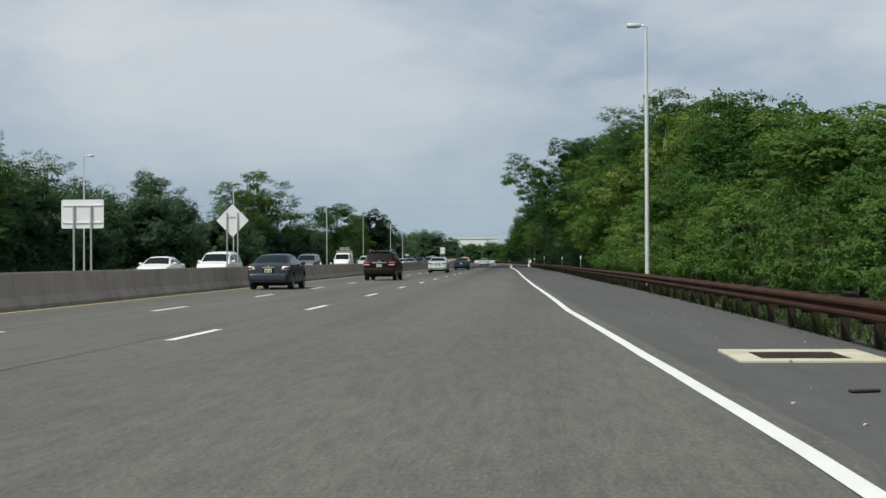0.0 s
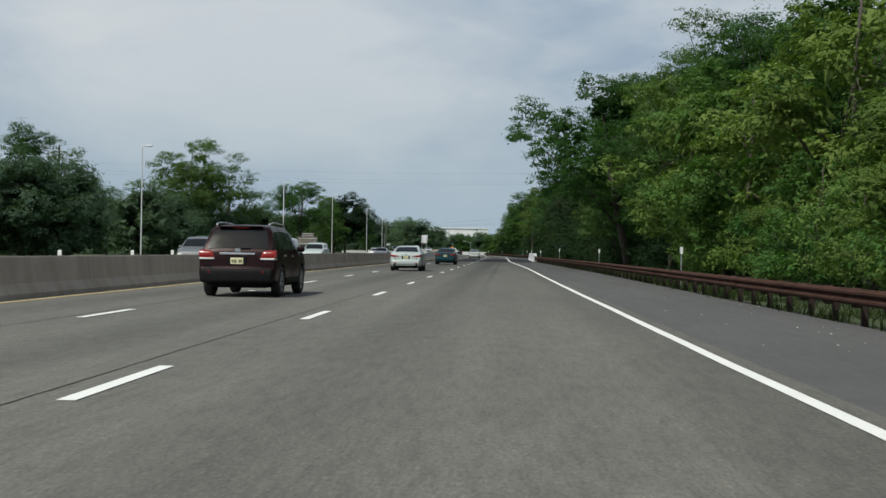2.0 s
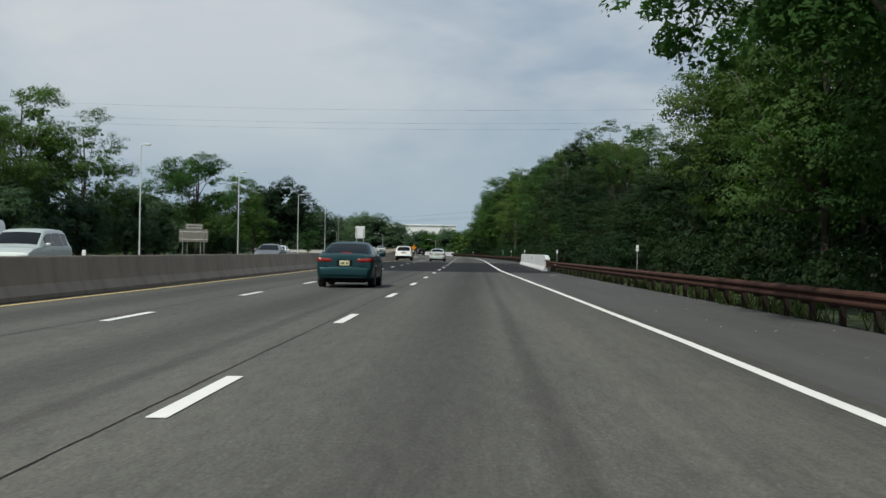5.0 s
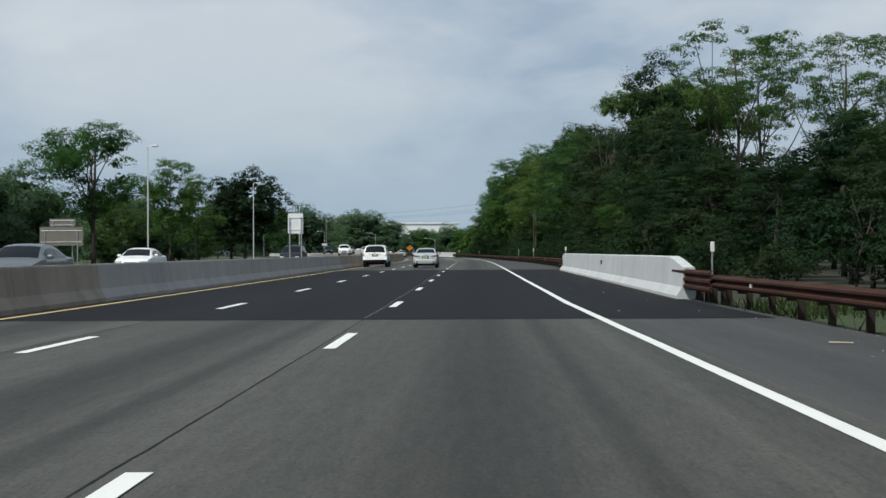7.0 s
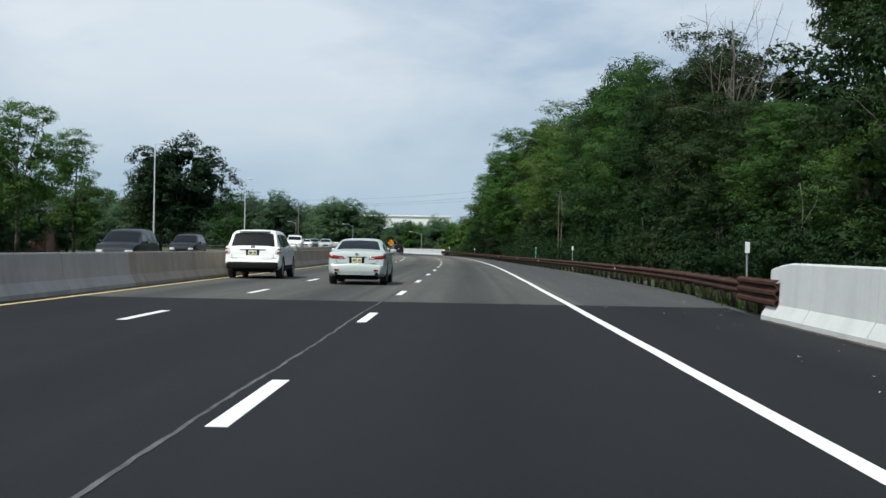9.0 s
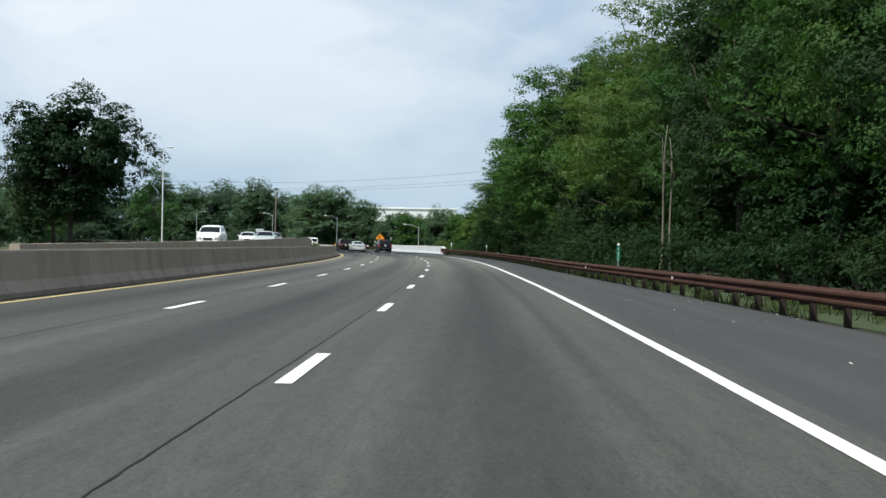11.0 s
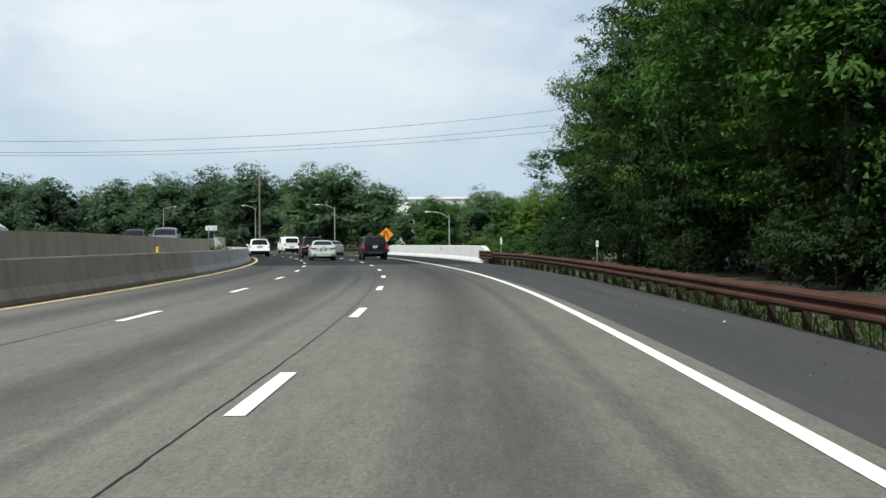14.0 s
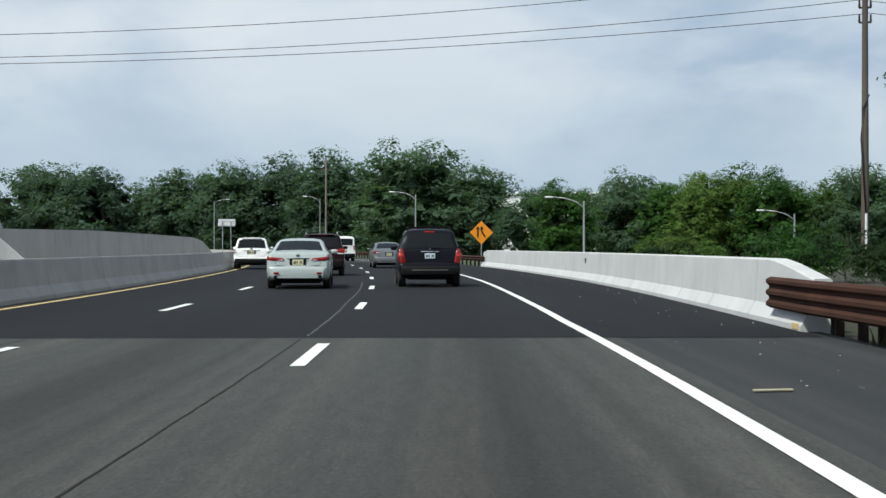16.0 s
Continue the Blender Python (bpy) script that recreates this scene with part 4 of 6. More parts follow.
for s, d, h, w in ((459, 11.1, 11.2, 1.0), (452.5, 11.4, 12.6, 1.0), (447, 11.2, 14.5, 0.9)):
    plant(DARKOAK[1] if s == 452.5 else DEEPOAK[2], s, d, "dark ivy-hung tree close behind the guardrail", h / 17, wide=w)
for s, d, k, h in ((431, 11.8, 1, 17), (438.5, 11.9, 0, 15.5)):
    plant(OAK[k], s, d, "tall broadleaf tree close behind the guardrail", h / 16)
# the ivy-grown edge of the wood before the second bridge, then low growth
for s, d, k, h, w in ((466, 13.4, DARKOAK[0], 11.8, 0.9), (471, 15.8, DARKOAK[2], 11.5, 0.9), (475, 18.5, DARKOAK[1], 12.0, 0.8)):
    plant(k, s, d, "tall dark ivy-grown tree at the end of the wood", h / 17, wide=w)
FEATHER = tree_kind(38, 9.5, 4.3, 2.4, 70, 15000, 0.115, 0.5, M_LEAF, M_BARK, 0.13, "flat", (0.5, 1.05), sparse=True, flat=0.45, core=0)
for s, d, h in ((478.5, 13.6, 7.3), (484, 17.5, 8.6), (480, 21.0, 9.6)):
    plant(FEATHER, s, d, "open tree with feathery sprays of bright leaves", h / 9.5, wide=1.28)
for k in range(16):
    plant(BUSH[1 + k % 2], 478 + 2.4 * k, 10.8 + rnd.uniform(0, 6), L_BUSH, rnd.uniform(0.5, 0.75), "bush", "bush", group="roadside bushes")
for q, d, sc in ((480.5, -8.75, 0.4), (482.8, -8.8, 0.44), (485.0, -8.75, 0.4)):
    plant(BUSH[1], q, d, "low green bush between the two median barriers", sc, "bush", "bush", group="median bushes")
plant(OVERHANG, 166, 12.4, "large dark tree leaning its branches over the shoulder", 1.0, turn=5)
plant(DARKOAK[2], 157, 15, L_DARK, 0.86)
plant(DARKOAK[1], 174, 14.5, L_DARK, 0.9)
for s, d, k, sc in ((146, 12.9, DARKOAK[0], 0.68), (152, 15.5, DARKOAK[0], 0.8), (139, 16, OAK[2], 0.8), (182, 12.5, DARKOAK[2], 0.8)):
    plant(k, s, d, L_OAK, sc)
for s, d, k in ((126, 12.6, 1), (134, 12.2, 0), (119, 12.4, 0)):
    plant(BRIGHT[k], s, d, L_BRIGHT, rnd.uniform(0.95, 1.15))
for s, d, k, sc in ((272, 16.6, 0, 0.85), (256, 18.2, 0, 0.66), (262, 22.0, 1, 0.8), (286, 21, 0, 0.9), (312, 21, 1, 1.0)):
    plant(LOCUST[k], s, d, "tall thin tree with sparse feathery foliage", sc)
for s, d, sc in ((420, 12.5, 0.95), (436, 13.0, 0.85), (372, 15.0, 1.0), (364, 16, 0.95)):
    plant(SPIRE[0], s, d, "narrow dark spire-shaped evergreen tree", sc)
HIGH = tree_kind(37, 16, 4.4, 9.4, 30, 20000, 0.16, 0.68, M_LEAF_DARK, M_BARK, 0.2, "flat", (1.0, 1.8), core=900, core_size=0.4, tri=True)
for s, d, h, w in ((300, 15.8, 15.0, 0.9), (306, 20.0, 16.0, 1.0)):
    plant(HIGH, s, d, "tall tree with a high leafy crown on a bare stem", h / 16, wide=w)
plant(BARE, 319, 14.5, "bare pale dead tree with many thin branches", 0.98, "dead_tree", "tree")
for s, d, sc in ((331, 12.0, 0.5), (296, 12.6, 0.55)):
    plant(SNAG, s, d, "thin pale forked trunk at the wood's edge", sc, "dead_tree", "tree", group="bare trunks")
STEM = (limbs("trunk", 9.5, 0.115, [(1.2, -0.4, 8.6), (-0.9, 0.5, 9.4)], _r, (0.35, 0.1), 0.2), None)
STEM[0].materials.append(M_BARK_GREY)
for s, d, sc, turn in ((367.5, 9.9, 0.68, 0), (366.8, 10.25, 0.62, 140)):
    plant(STEM, s, d, "slender pale bare trunk close behind the guardrail", sc, "tree", "tree", turn=turn, group="bare trunks")

# the woods over the opposite carriageway
for s, d, kind, h in ((300, -51, OAK[0], 20.5), (311, -47, DARKOAK[1], 18.5), (291, -50, DARKOAK[0], 16.5), (462.6, -36.1, PINE[0], 17.6), (470, -39, PINE[0], 14.5),
                      (331, -36.5, OAK[2], 15.6), (368, -36.5, OAK[0], 13.6), (355, -40, DARKOAK[1], 9.5), (150, -49, OAK[0], 15.5), (141, -46, BRIGHT[0], 13), (165, -46, LOCUST[1], 14), (200, -45, DARKOAK[2], 13.5), (212, -45, DARKOAK[1], 13.0),
                      (385, -36, OAK[1], 12.0), (500, -42, DARKOAK[2], 10), (486, -28.5, OAK[1], 10.4)):
    top = 17 if kind in PINE or kind is LOCUST[0] else top_of(kind)
    plant(kind, s, d, "dark bushy-topped pine beyond the far lanes" if kind is PINE[0] else "tall green tree beyond the far lanes", h / top, group="far side trees")
s = 70.0
while s < 560:
    h = float(np.interp(s, [60, 140, 200, 260, 330, 420, 500, 560], [12.5, 12, 11, 10, 9.5, 9, 8, 8])) * rnd.uniform(0.75, 1.15)
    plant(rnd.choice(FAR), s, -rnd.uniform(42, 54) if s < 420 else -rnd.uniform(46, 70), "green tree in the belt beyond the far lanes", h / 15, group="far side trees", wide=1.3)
    s += rnd.uniform(5.4, 8.0)


def plant_xy(kind, x, y, label, scale, wide=1.0):
    th = thing("tree", label, "tree", group="distant trees")
    th.matrix_basis = Matrix.LocRotScale((x, y, -0.1), Euler((0, 0, rnd.uniform(0, 6.28))), (scale * wide, scale * wide, scale))
    part("trunk", kind[0], None, th)
    part("crown", kind[1], None, th)


# the distant wood round the bend
x = -300.0
while x < 60:
    h = float(np.interp(x, [-330, -180, -90, -70, -58, -45, -30, -10, 60], [18.8, 18.4, 18.6, 17.5, 14, 10.5, 9.5, 9.5, 12])) * rnd.uniform(0.86, 1.1)
    y = float(np.interp(x, [-330, -120, -75, -55, -20, 60], [720, 715, 690, 622, 600, 590])) + rnd.uniform(-5, 14)
    plant_xy(rnd.choice(FAR_DARK if x < -78 else FAR), x, y, "green tree in the wood round the bend", h / 15, 1.35)
    x += rnd.uniform(5.0, 8.0)
x = -34.0
while x < 70:
    plant_xy(rnd.choice(LIGHT + LIGHT + FAR[1:2]), x, 592 + 0.15 * x + rnd.uniform(-7, 7), "light green tree beyond the bridge", rnd.uniform(7.2, 9.6) / 15, 1.3)
    x += rnd.uniform(3.4, 5.2)
plant_xy(FAR[0], -58, 622, "great round-topped green tree beside the bend", 1.02, 1.5)
for x, y, h in ((-6, 580, 9.0), (4, 584, 10), (-14, 588, 8.5), (14, 578, 8.0), (24, 582, 9), (-22, 590, 7.5), (34, 580, 9), (44, 576, 9.5), (-30, 598, 8), (10, 592, 9)):
    plant_xy(rnd.choice(LIGHT + FAR[:1]), x, y, "green tree below the bridge", h / 15, 1.25)


# weeds and grass along the guardrail
def weeds(name, s0, s1, count, seed, label):
    rng = np.random.default_rng(seed)
    q = rng.uniform(s0, s1, count)
    off = 0.15 + 2.6 * rng.random(count) ** 1.3
    dense = np.array([0.5 + noise.noise((float(a) * 0.25, float(o) * 0.7, 3.0)) for a, o in zip(q, off)])
    keep = dense > 0.42
    q, off = q[keep], off[keep]
    base = np.array([rp(float(a), rail_d(float(a)) + float(o), -0.1) for a, o in zip(q, off)])
    vs = []
    for _ in range(5):
        n = len(base)
        foot = base + rng.normal(size=(n, 3)) * np.array([0.09, 0.09, 0.0])
        a = rng.uniform(0, 6.283, n)
        side = np.stack([np.cos(a), np.sin(a), np.zeros(n)], 1) * rng.uniform(0.006, 0.02, (n, 1))
        bend = rng.normal(size=(n, 3)) * np.array([0.12, 0.12, 0.0])
        h = rng.uniform(0.08, 0.36, (n, 1)) * np.array([[0, 0, 1.0]])
        vs.append(np.stack([foot - side, foot + side, foot + h + bend + side * 0.5, foot + h * 0.9 + bend * 0.9 - side * 0.5], 1).reshape(-1, 3))
    me = quads(name, np.concatenate(vs))
    tagged(part(name, me, M_WEED), label, "grass", kind="stuff")


weeds("grass", 30, 226, 7000, 3, "rough weeds and grass behind the guardrail")
weeds("grass", 279, 471, 6000, 4, "rough weeds and dry grass behind the guardrail")


# the depth of the far wood behind its front trees: countless crowns, no single one to be told
def far_woods(name, line, seed, label, leaf=M_LEAF_FAR, count=26, size=0.8):
    rng = np.random.default_rng(seed)
    cs, rr = [], []
    for (x0, y0, h0), (x1, y1, h1) in zip(line, line[1:]):
        n = int(math.hypot(x1 - x0, y1 - y0) / 1.5)
        for i in range(n):
            k = i / n
            top = (h0 + (h1 - h0) * k) * rng.uniform(0.55, 1.0)
            for z in np.arange(0.4, top, 2.2):
                cs.append((x0 + (x1 - x0) * k + max(-1.4, min(1.4, rng.normal() * 1.2)), y0 + (y1 - y0) * k + rng.normal() * 1.5, z + rng.normal() * 0.5))
                rr.append(rng.uniform(1.3, 2.2))
    me = quads(name, leaf_verts(cs, rr, np.full(len(cs), count), size, 0.8, rng, 0.8, 0.6, tri=True), 3)
    tagged(part(name, me, leaf), label, "wood", kind="stuff")


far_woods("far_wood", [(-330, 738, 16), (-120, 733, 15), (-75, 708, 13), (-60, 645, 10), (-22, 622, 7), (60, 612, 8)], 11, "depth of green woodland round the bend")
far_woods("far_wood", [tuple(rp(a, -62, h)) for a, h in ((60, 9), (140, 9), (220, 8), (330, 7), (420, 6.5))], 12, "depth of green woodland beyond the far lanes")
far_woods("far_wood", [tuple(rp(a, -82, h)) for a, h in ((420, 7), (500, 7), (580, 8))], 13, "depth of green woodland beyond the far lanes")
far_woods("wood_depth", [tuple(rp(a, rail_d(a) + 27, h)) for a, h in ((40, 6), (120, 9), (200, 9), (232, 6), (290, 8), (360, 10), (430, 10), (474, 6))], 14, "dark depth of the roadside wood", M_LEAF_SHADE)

# Undergrowth in shade-darkened leaves, added so the wood's foot reads dark.
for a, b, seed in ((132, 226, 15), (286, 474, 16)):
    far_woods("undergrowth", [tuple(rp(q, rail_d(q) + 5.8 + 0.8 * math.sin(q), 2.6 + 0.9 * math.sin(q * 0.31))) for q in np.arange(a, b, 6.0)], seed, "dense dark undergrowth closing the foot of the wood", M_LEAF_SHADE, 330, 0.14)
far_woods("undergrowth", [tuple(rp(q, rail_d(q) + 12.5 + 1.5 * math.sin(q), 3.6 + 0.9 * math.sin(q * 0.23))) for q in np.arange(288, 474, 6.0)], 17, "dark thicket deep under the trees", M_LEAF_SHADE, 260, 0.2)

# ---- lamps, signs, wires along the road ----
def street_lamp(s, d, h, arm, toward, label, r=0.085):
    """A tapered pole on a base plate, with a short arm and a flat lamp head over the road."""
    th = thing("street_lamp", label, "street lamp", rpose(s, d, -0.1), "street lamps")
    part("base_plate", box(0.42, 0.42, 0.06, (0, 0, 0.03), 0.01, 1), M_GALV, th)
    part("pole", rod((0, 0, 0), (0, 0, h), r, r * 0.6, 14), M_POLE, th, smooth=True, angle=40)
    v, f = tube([(0, 0, h - 0.05), (toward * arm * 0.3, 0, h + 0.05), (toward * arm, 0, h + 0.1)], [0.05, 0.045, 0.04], 8)
    part("arm", mesh_from("arm", v, f, True), M_POLE, th)
    lamp = part("lamp_head", box(0.62, 0.30, 0.16, (toward * (arm + 0.28), 0, h + 0.08), 0.05, 2), M_POLE, th, "pale grey lamp housing", smooth=True, angle=40)
    part("lens", box(0.4, 0.22, 0.04, (toward * (arm + 0.3), 0, h - 0.01), 0.015, 1), M_LENS, lamp)
    return th


M_LENS = surface("lamp_lens", (0.55, 0.55, 0.5), 0.25, 0)
POLE_LABEL = "tall pale metal street lamp with one short arm"
street_lamp(81.5, 10.7, 11.5, 0.25, -1, POLE_LABEL, 0.11)
for s, d, h in ((151.4, -37.4, 11.6), (203, -33.7, 11.4), (276.4, -31.2, 11.4), (326, -29.8, 11.6), (384, -28.0, 10.9), (456, -25.6, 11.0)):
    street_lamp(s, d, h, 0.45, 1, POLE_LABEL)


def cobra_lamp(x, y, h, reach, turn, label):
    th = thing("street_lamp", label, "street lamp", Matrix.LocRotScale((x, y, -0.1), Euler((0, 0, radians(turn))), None), "cobra-head lamps")
    part("pole", rod((0, 0, 0), (0, 0, h), 0.09, 0.06, 12), M_GALV, th, smooth=True, angle=40)
    v, f = tube([(0, 0, h - 0.5), (-reach * 0.25, 0, h - 0.05), (-reach * 0.6, 0, h + 0.2), (-reach, 0, h + 0.3)], [0.045, 0.04, 0.035, 0.03], 8)
    part("arm", mesh_from("arm", v, f, True), M_GALV, th)
    part("lamp_head", box(0.6, 0.24, 0.13, (-reach - 0.25, 0, h + 0.28), 0.05, 2), M_POLE, th, smooth=True, angle=40)


COBRA = "grey steel lamp post with a long curved arm"
cobra_lamp(-49.6, 587.7, 6.6, 2.2, 0, COBRA)
cobra_lamp(-14.0, 564.5, 3.9, 2.4, 0, COBRA)
cobra_lamp(-29.4, 549.0, 4.5, 2.2, 0, COBRA)
cobra_lamp(-70.4, 625.5, 7.7, 1.8, 0, COBRA)
cobra_lamp(-96.0, 655.0, 8.5, 2.0, 180, COBRA)


def sign_on_posts(s, d, w, h, zc, posts, mat_, label, diamond=False):
    """A sheet sign on posts; its plain back faces the road on this side."""
    th = thing("road_sign", label, "road sign", rpose(s, d, -0.1))
    bm = bmesh.new()
    r, pts = 0.06, []
    for cx, cz, a0 in ((w / 2 - r, h / 2 - r, 0), (-w / 2 + r, h / 2 - r, 90), (-w / 2 + r, -h / 2 + r, 180), (w / 2 - r, -h / 2 + r, 270)):
        for k in range(4):
            a = radians(a0 + 30 * k)
            pts.append(Vector((cx + r * math.cos(a), 0, cz + r * math.sin(a))))
    q = Matrix.Rotation(radians(45), 3, "Y") if diamond else Matrix()
    front = [bm.verts.new((q.to_3x3() @ p) + Vector((0, 0.012, zc + 0.1))) for p in pts]
    rear = [bm.verts.new((q.to_3x3() @ p) + Vector((0, -0.012, zc + 0.1))) for p in pts]
    bm.faces.new(front)
    bm.faces.new(rear[::-1])
    for i in range(len(pts)):
        j = (i + 1) % len(pts)
        bm.faces.new((front[j], front[i], rear[i], rear[j]))
    part("panel", bm, mat_, th)
    for x in posts:
        part("post", box(0.07, 0.06, zc + h * (0.38 if not diamond else 0.45), (x, -0.05, (zc + h * 0.4) / 2), 0.008, 1), M_GALV, th)
    if not diamond:
        for z in (-0.3, 0.3):
            part("stiffener", box(w * 0.94, 0.03, 0.05, (0, -0.028, zc + 0.1 + z * h), 0.006, 1), M_SIGN_BACK, th)
    return th


sign_on_posts(68.5, -10.4, 1.52, 1.02, 2.85, (-0.3, 0.32), M_SIGN_BACK, "blank pale back of a rectangular sign on two posts")
diamond = sign_on_posts(90.5, -9.7, 1.2, 1.2, 3.25, (-0.28, 0.28), M_SIGN_BACK, "blank pale back of a diamond warning sign on two posts", True)
part("marking", box(0.34, 0.004, 0.1, (0, -0.02, 3.5), 0.0), M_GALV, diamond, "faint grey printed bar")
sign_on_posts(279.4, -9.3, 0.95, 1.25, 2.95, (-0.36, 0.36), M_SIGN_BACK, "pale back of a tall sign on two posts")
sign_on_posts(302.9, -31.2, 3.5, 1.5, 2.55, (-1.3, 1.3), M_SIGN_BROWN, "dull back of a large guide sign beyond the far lanes")
sign_on_posts(303.2, -31.2, 2.1, 0.62, 3.65, (-0.8, 0.8), M_SIGN_BROWN, "dull back of a small panel over the guide sign")
sign_on_posts(571, -8.5, 1.45, 0.62, 3.25, (-0.35, 0.35), M_SIGN_BACK, "pale rectangular sign on two posts at the bend")

# the merge sign: orange diamond with two joining arrows
M_ORANGE = surface("orange_sign_sheet", (0.95, 0.33, 0.01), 0.45, 0, (0.9, 0.29, 0.01), 2, 20, 0.3, 0)
M_INK = surface("black_sign_ink", (0.02, 0.02, 0.02), 0.5)
merge = thing("merge_sign", "orange diamond merge sign with black arrows on a post", "road sign", rpose(541, 8.25, -0.05, 2))
part("panel", box(1.08, 0.02, 1.08, (0, 0, 2.15), 0.004, 1, turn=Matrix.Rotation(radians(45), 3, "Y")), M_ORANGE, merge)
for pts in (((-0.24, -0.3), (-0.24, 0.22)), ((0.26, -0.3), (0.08, -0.02), (0.02, 0.1), (0.02, 0.22))):
    arrow = bmesh.new()
    for (x0, z0), (x1, z1) in zip(pts, pts[1:]):
        rod((x0, -0.016, 2.15 + z0), (x1, -0.016, 2.15 + z1), 0.05, 0.05, 4, arrow)
    x0, z0 = pts[-1]
    tip = [arrow.verts.new((x0 + dx, -0.03, 2.15 + z0 + dz)) for dx, dz in ((-0.13, 0.0), (0.13, 0.0), (0.0, 0.2))]
    arrow.faces.new(tip)
    part("arrow", arrow, M_INK, merge)
part("post", box(0.07, 0.05, 2.2, (0, 0.04, 1.05), 0.006, 1), M_GALV, merge)

# marker posts behind the guardrail
M_REFLECT = surface("white_reflector", (0.85, 0.86, 0.86), 0.35, 0)
M_GREEN = surface("green_sign_sheet", (0.01, 0.16, 0.09), 0.45, 0)


def letter(text, size):
    cu = bpy.data.curves.new("figure", "FONT")
    cu.body, cu.size, cu.extrude, cu.align_x, cu.align_y = text, size, 0.001, "CENTER", "CENTER"
    ob = new("figure", cu)
    me = bpy.data.meshes.new_from_object(ob.evaluated_get(bpy.context.evaluated_depsgraph_get()))
    bpy.data.objects.remove(ob)
    return me


def marker(s, d, h, plate=0.24, green=False):
    th = thing("marker_post", "thin metal post with a small white reflector plate" if not green else "mile marker: tall green plate with white figures on a post", "marker post", rpose(s, d, -0.1), "marker posts")
    part("post", rod((0, 0, 0), (0, 0, h + 0.1), 0.022, None, 8), M_GALV, th)
    part("plate", box(0.10, 0.015, plate, (0, -0.03, h + 0.1 - plate / 2), 0.004, 1), M_REFLECT, th)
    if green:
        part("plate", box(0.15, 0.012, 0.62, (0, -0.03, h - plate - 0.24), 0.004, 1), M_GREEN, th, "green plate")
        for k in range(4):
            part("figure", letter("1615"[k], 0.15), M_REFLECT, th, "white figure", m=Matrix.Translation((0, -0.038, h - plate - 0.07 - 0.145 * k)) @ Matrix.Rotation(radians(90), 4, "X"))


for s, d, h in ((113.8, 9.3, 1.4), (193.2, 8.3, 1.5), (228.3, 7.45, 1.35), (281.0, 7.6, 1.4), (155, 9.4, 1.4), (330, 7.8, 1.4), (448.1, 8.05, 1.19)):
    marker(s, d, h)
marker(470.0, 7.0, 1.42, 0.38)
marker(366.5, 8.0, 1.35, 0.1, True)

# utility pole with its three wires over the road
util = thing("utility_pole", "dark wooden utility pole with insulators beside the bridge", "utility pole", Matrix.Translation((-14.9, 511.0, -0.1)))
UTIL_H = 12.0
part("pole", rod((0, 0, -0.3), (0, 0, UTIL_H), 0.17, 0.11, 14), M_WOODPOLE, util, smooth=True, angle=40)
for z, n in ((UTIL_H + 0.2, 2), (UTIL_H - 0.95, 2), (UTIL_H - 1.55, 2)):
    br = part("bracket", box(0.5, 0.06, 0.07, (0, 0, z - 0.12), 0.01, 1), M_BLACK, util)
    for k in (-1, 1):
        part("insulator", rod((0.22 * k, 0, z - 0.1), (0.22 * k, 0, z + 0.2), 0.05, 0.035, 8), M_BLACK, br)
part("conduit", rod((0.02, -0.2, 0), (0.02, -0.2, 2.6), 0.05, None, 8), M_SIGN_BACK, util, "pale riser guard")
v, f = tube([(0.15, -0.1, UTIL_H - 4.6), (-0.12, -0.2, UTIL_H - 5.2), (-0.18, -0.2, UTIL_H - 6.4), (0.0, -0.2, 2.6)], 0.03, 6)
part("cable", mesh_from("cable", v, f, True), M_WIRE, util)


def wire(name, a, b, sag, r, label):
    pts = []
    for i in range(33):
        k = i / 32
        p = Vector(a).lerp(Vector(b), k)
        p.z -= sag * 4 * k * (1 - k)
        pts.append(p)
    v, f = tube(pts, r, 5)
    return tagged(part(name, mesh_from(name, v, f, True), M_WIRE), label, "overhead wire")


for z, dx, sag in ((UTIL_H + 0.4, 0, 2.8), (UTIL_H - 0.85, -0.2, 2.45), (UTIL_H - 1.4, 0.2, 2.15)):
    wire("overhead_wire", (-14.9 + dx, 511.0, z), (-100.0, 494.0, z), sag, 0.014, "thin dark overhead wire slung across the road")
    wire("overhead_wire", (-14.9 + dx, 511.0, z), (40.0, 520.0, z - 0.4), 1.6, 0.014, "thin dark overhead wire running off into the trees")
for z in (11.9, 11.0, 10.6):
    wire("overhead_wire", (26.0, 236.0, z), (-62.0, 228.0, z - 0.2), 1.2, 0.004, "thin dark overhead wire high over the road")
pole_l = thing("utility_pole", "dark wooden utility pole beyond the far lanes", "utility pole", rpose(226, -50, -0.1))
part("pole", rod((0, 0, -0.3), (0, 0, 13.2), 0.16, 0.11, 12), M_WOODPOLE, pole_l, smooth=True, angle=40)
part("crossarm", box(1.6, 0.1, 0.12, (0, 0, 12.4), 0.01, 1), M_WOODPOLE, pole_l)

pole_f = thing("utility_pole", "distant thin utility pole standing over the wood", "utility pole", Matrix.Translation((-70, 627, -0.1)))
part("pole", rod((0, 0, -0.3), (0, 0, 13.2), 0.16, 0.1, 10), M_BARK_PALE, pole_f, smooth=True, angle=40)
part("crossarm", box(1.5, 0.1, 0.12, (0, 0, 11.6), 0.01, 1), M_WOODPOLE, pole_f)

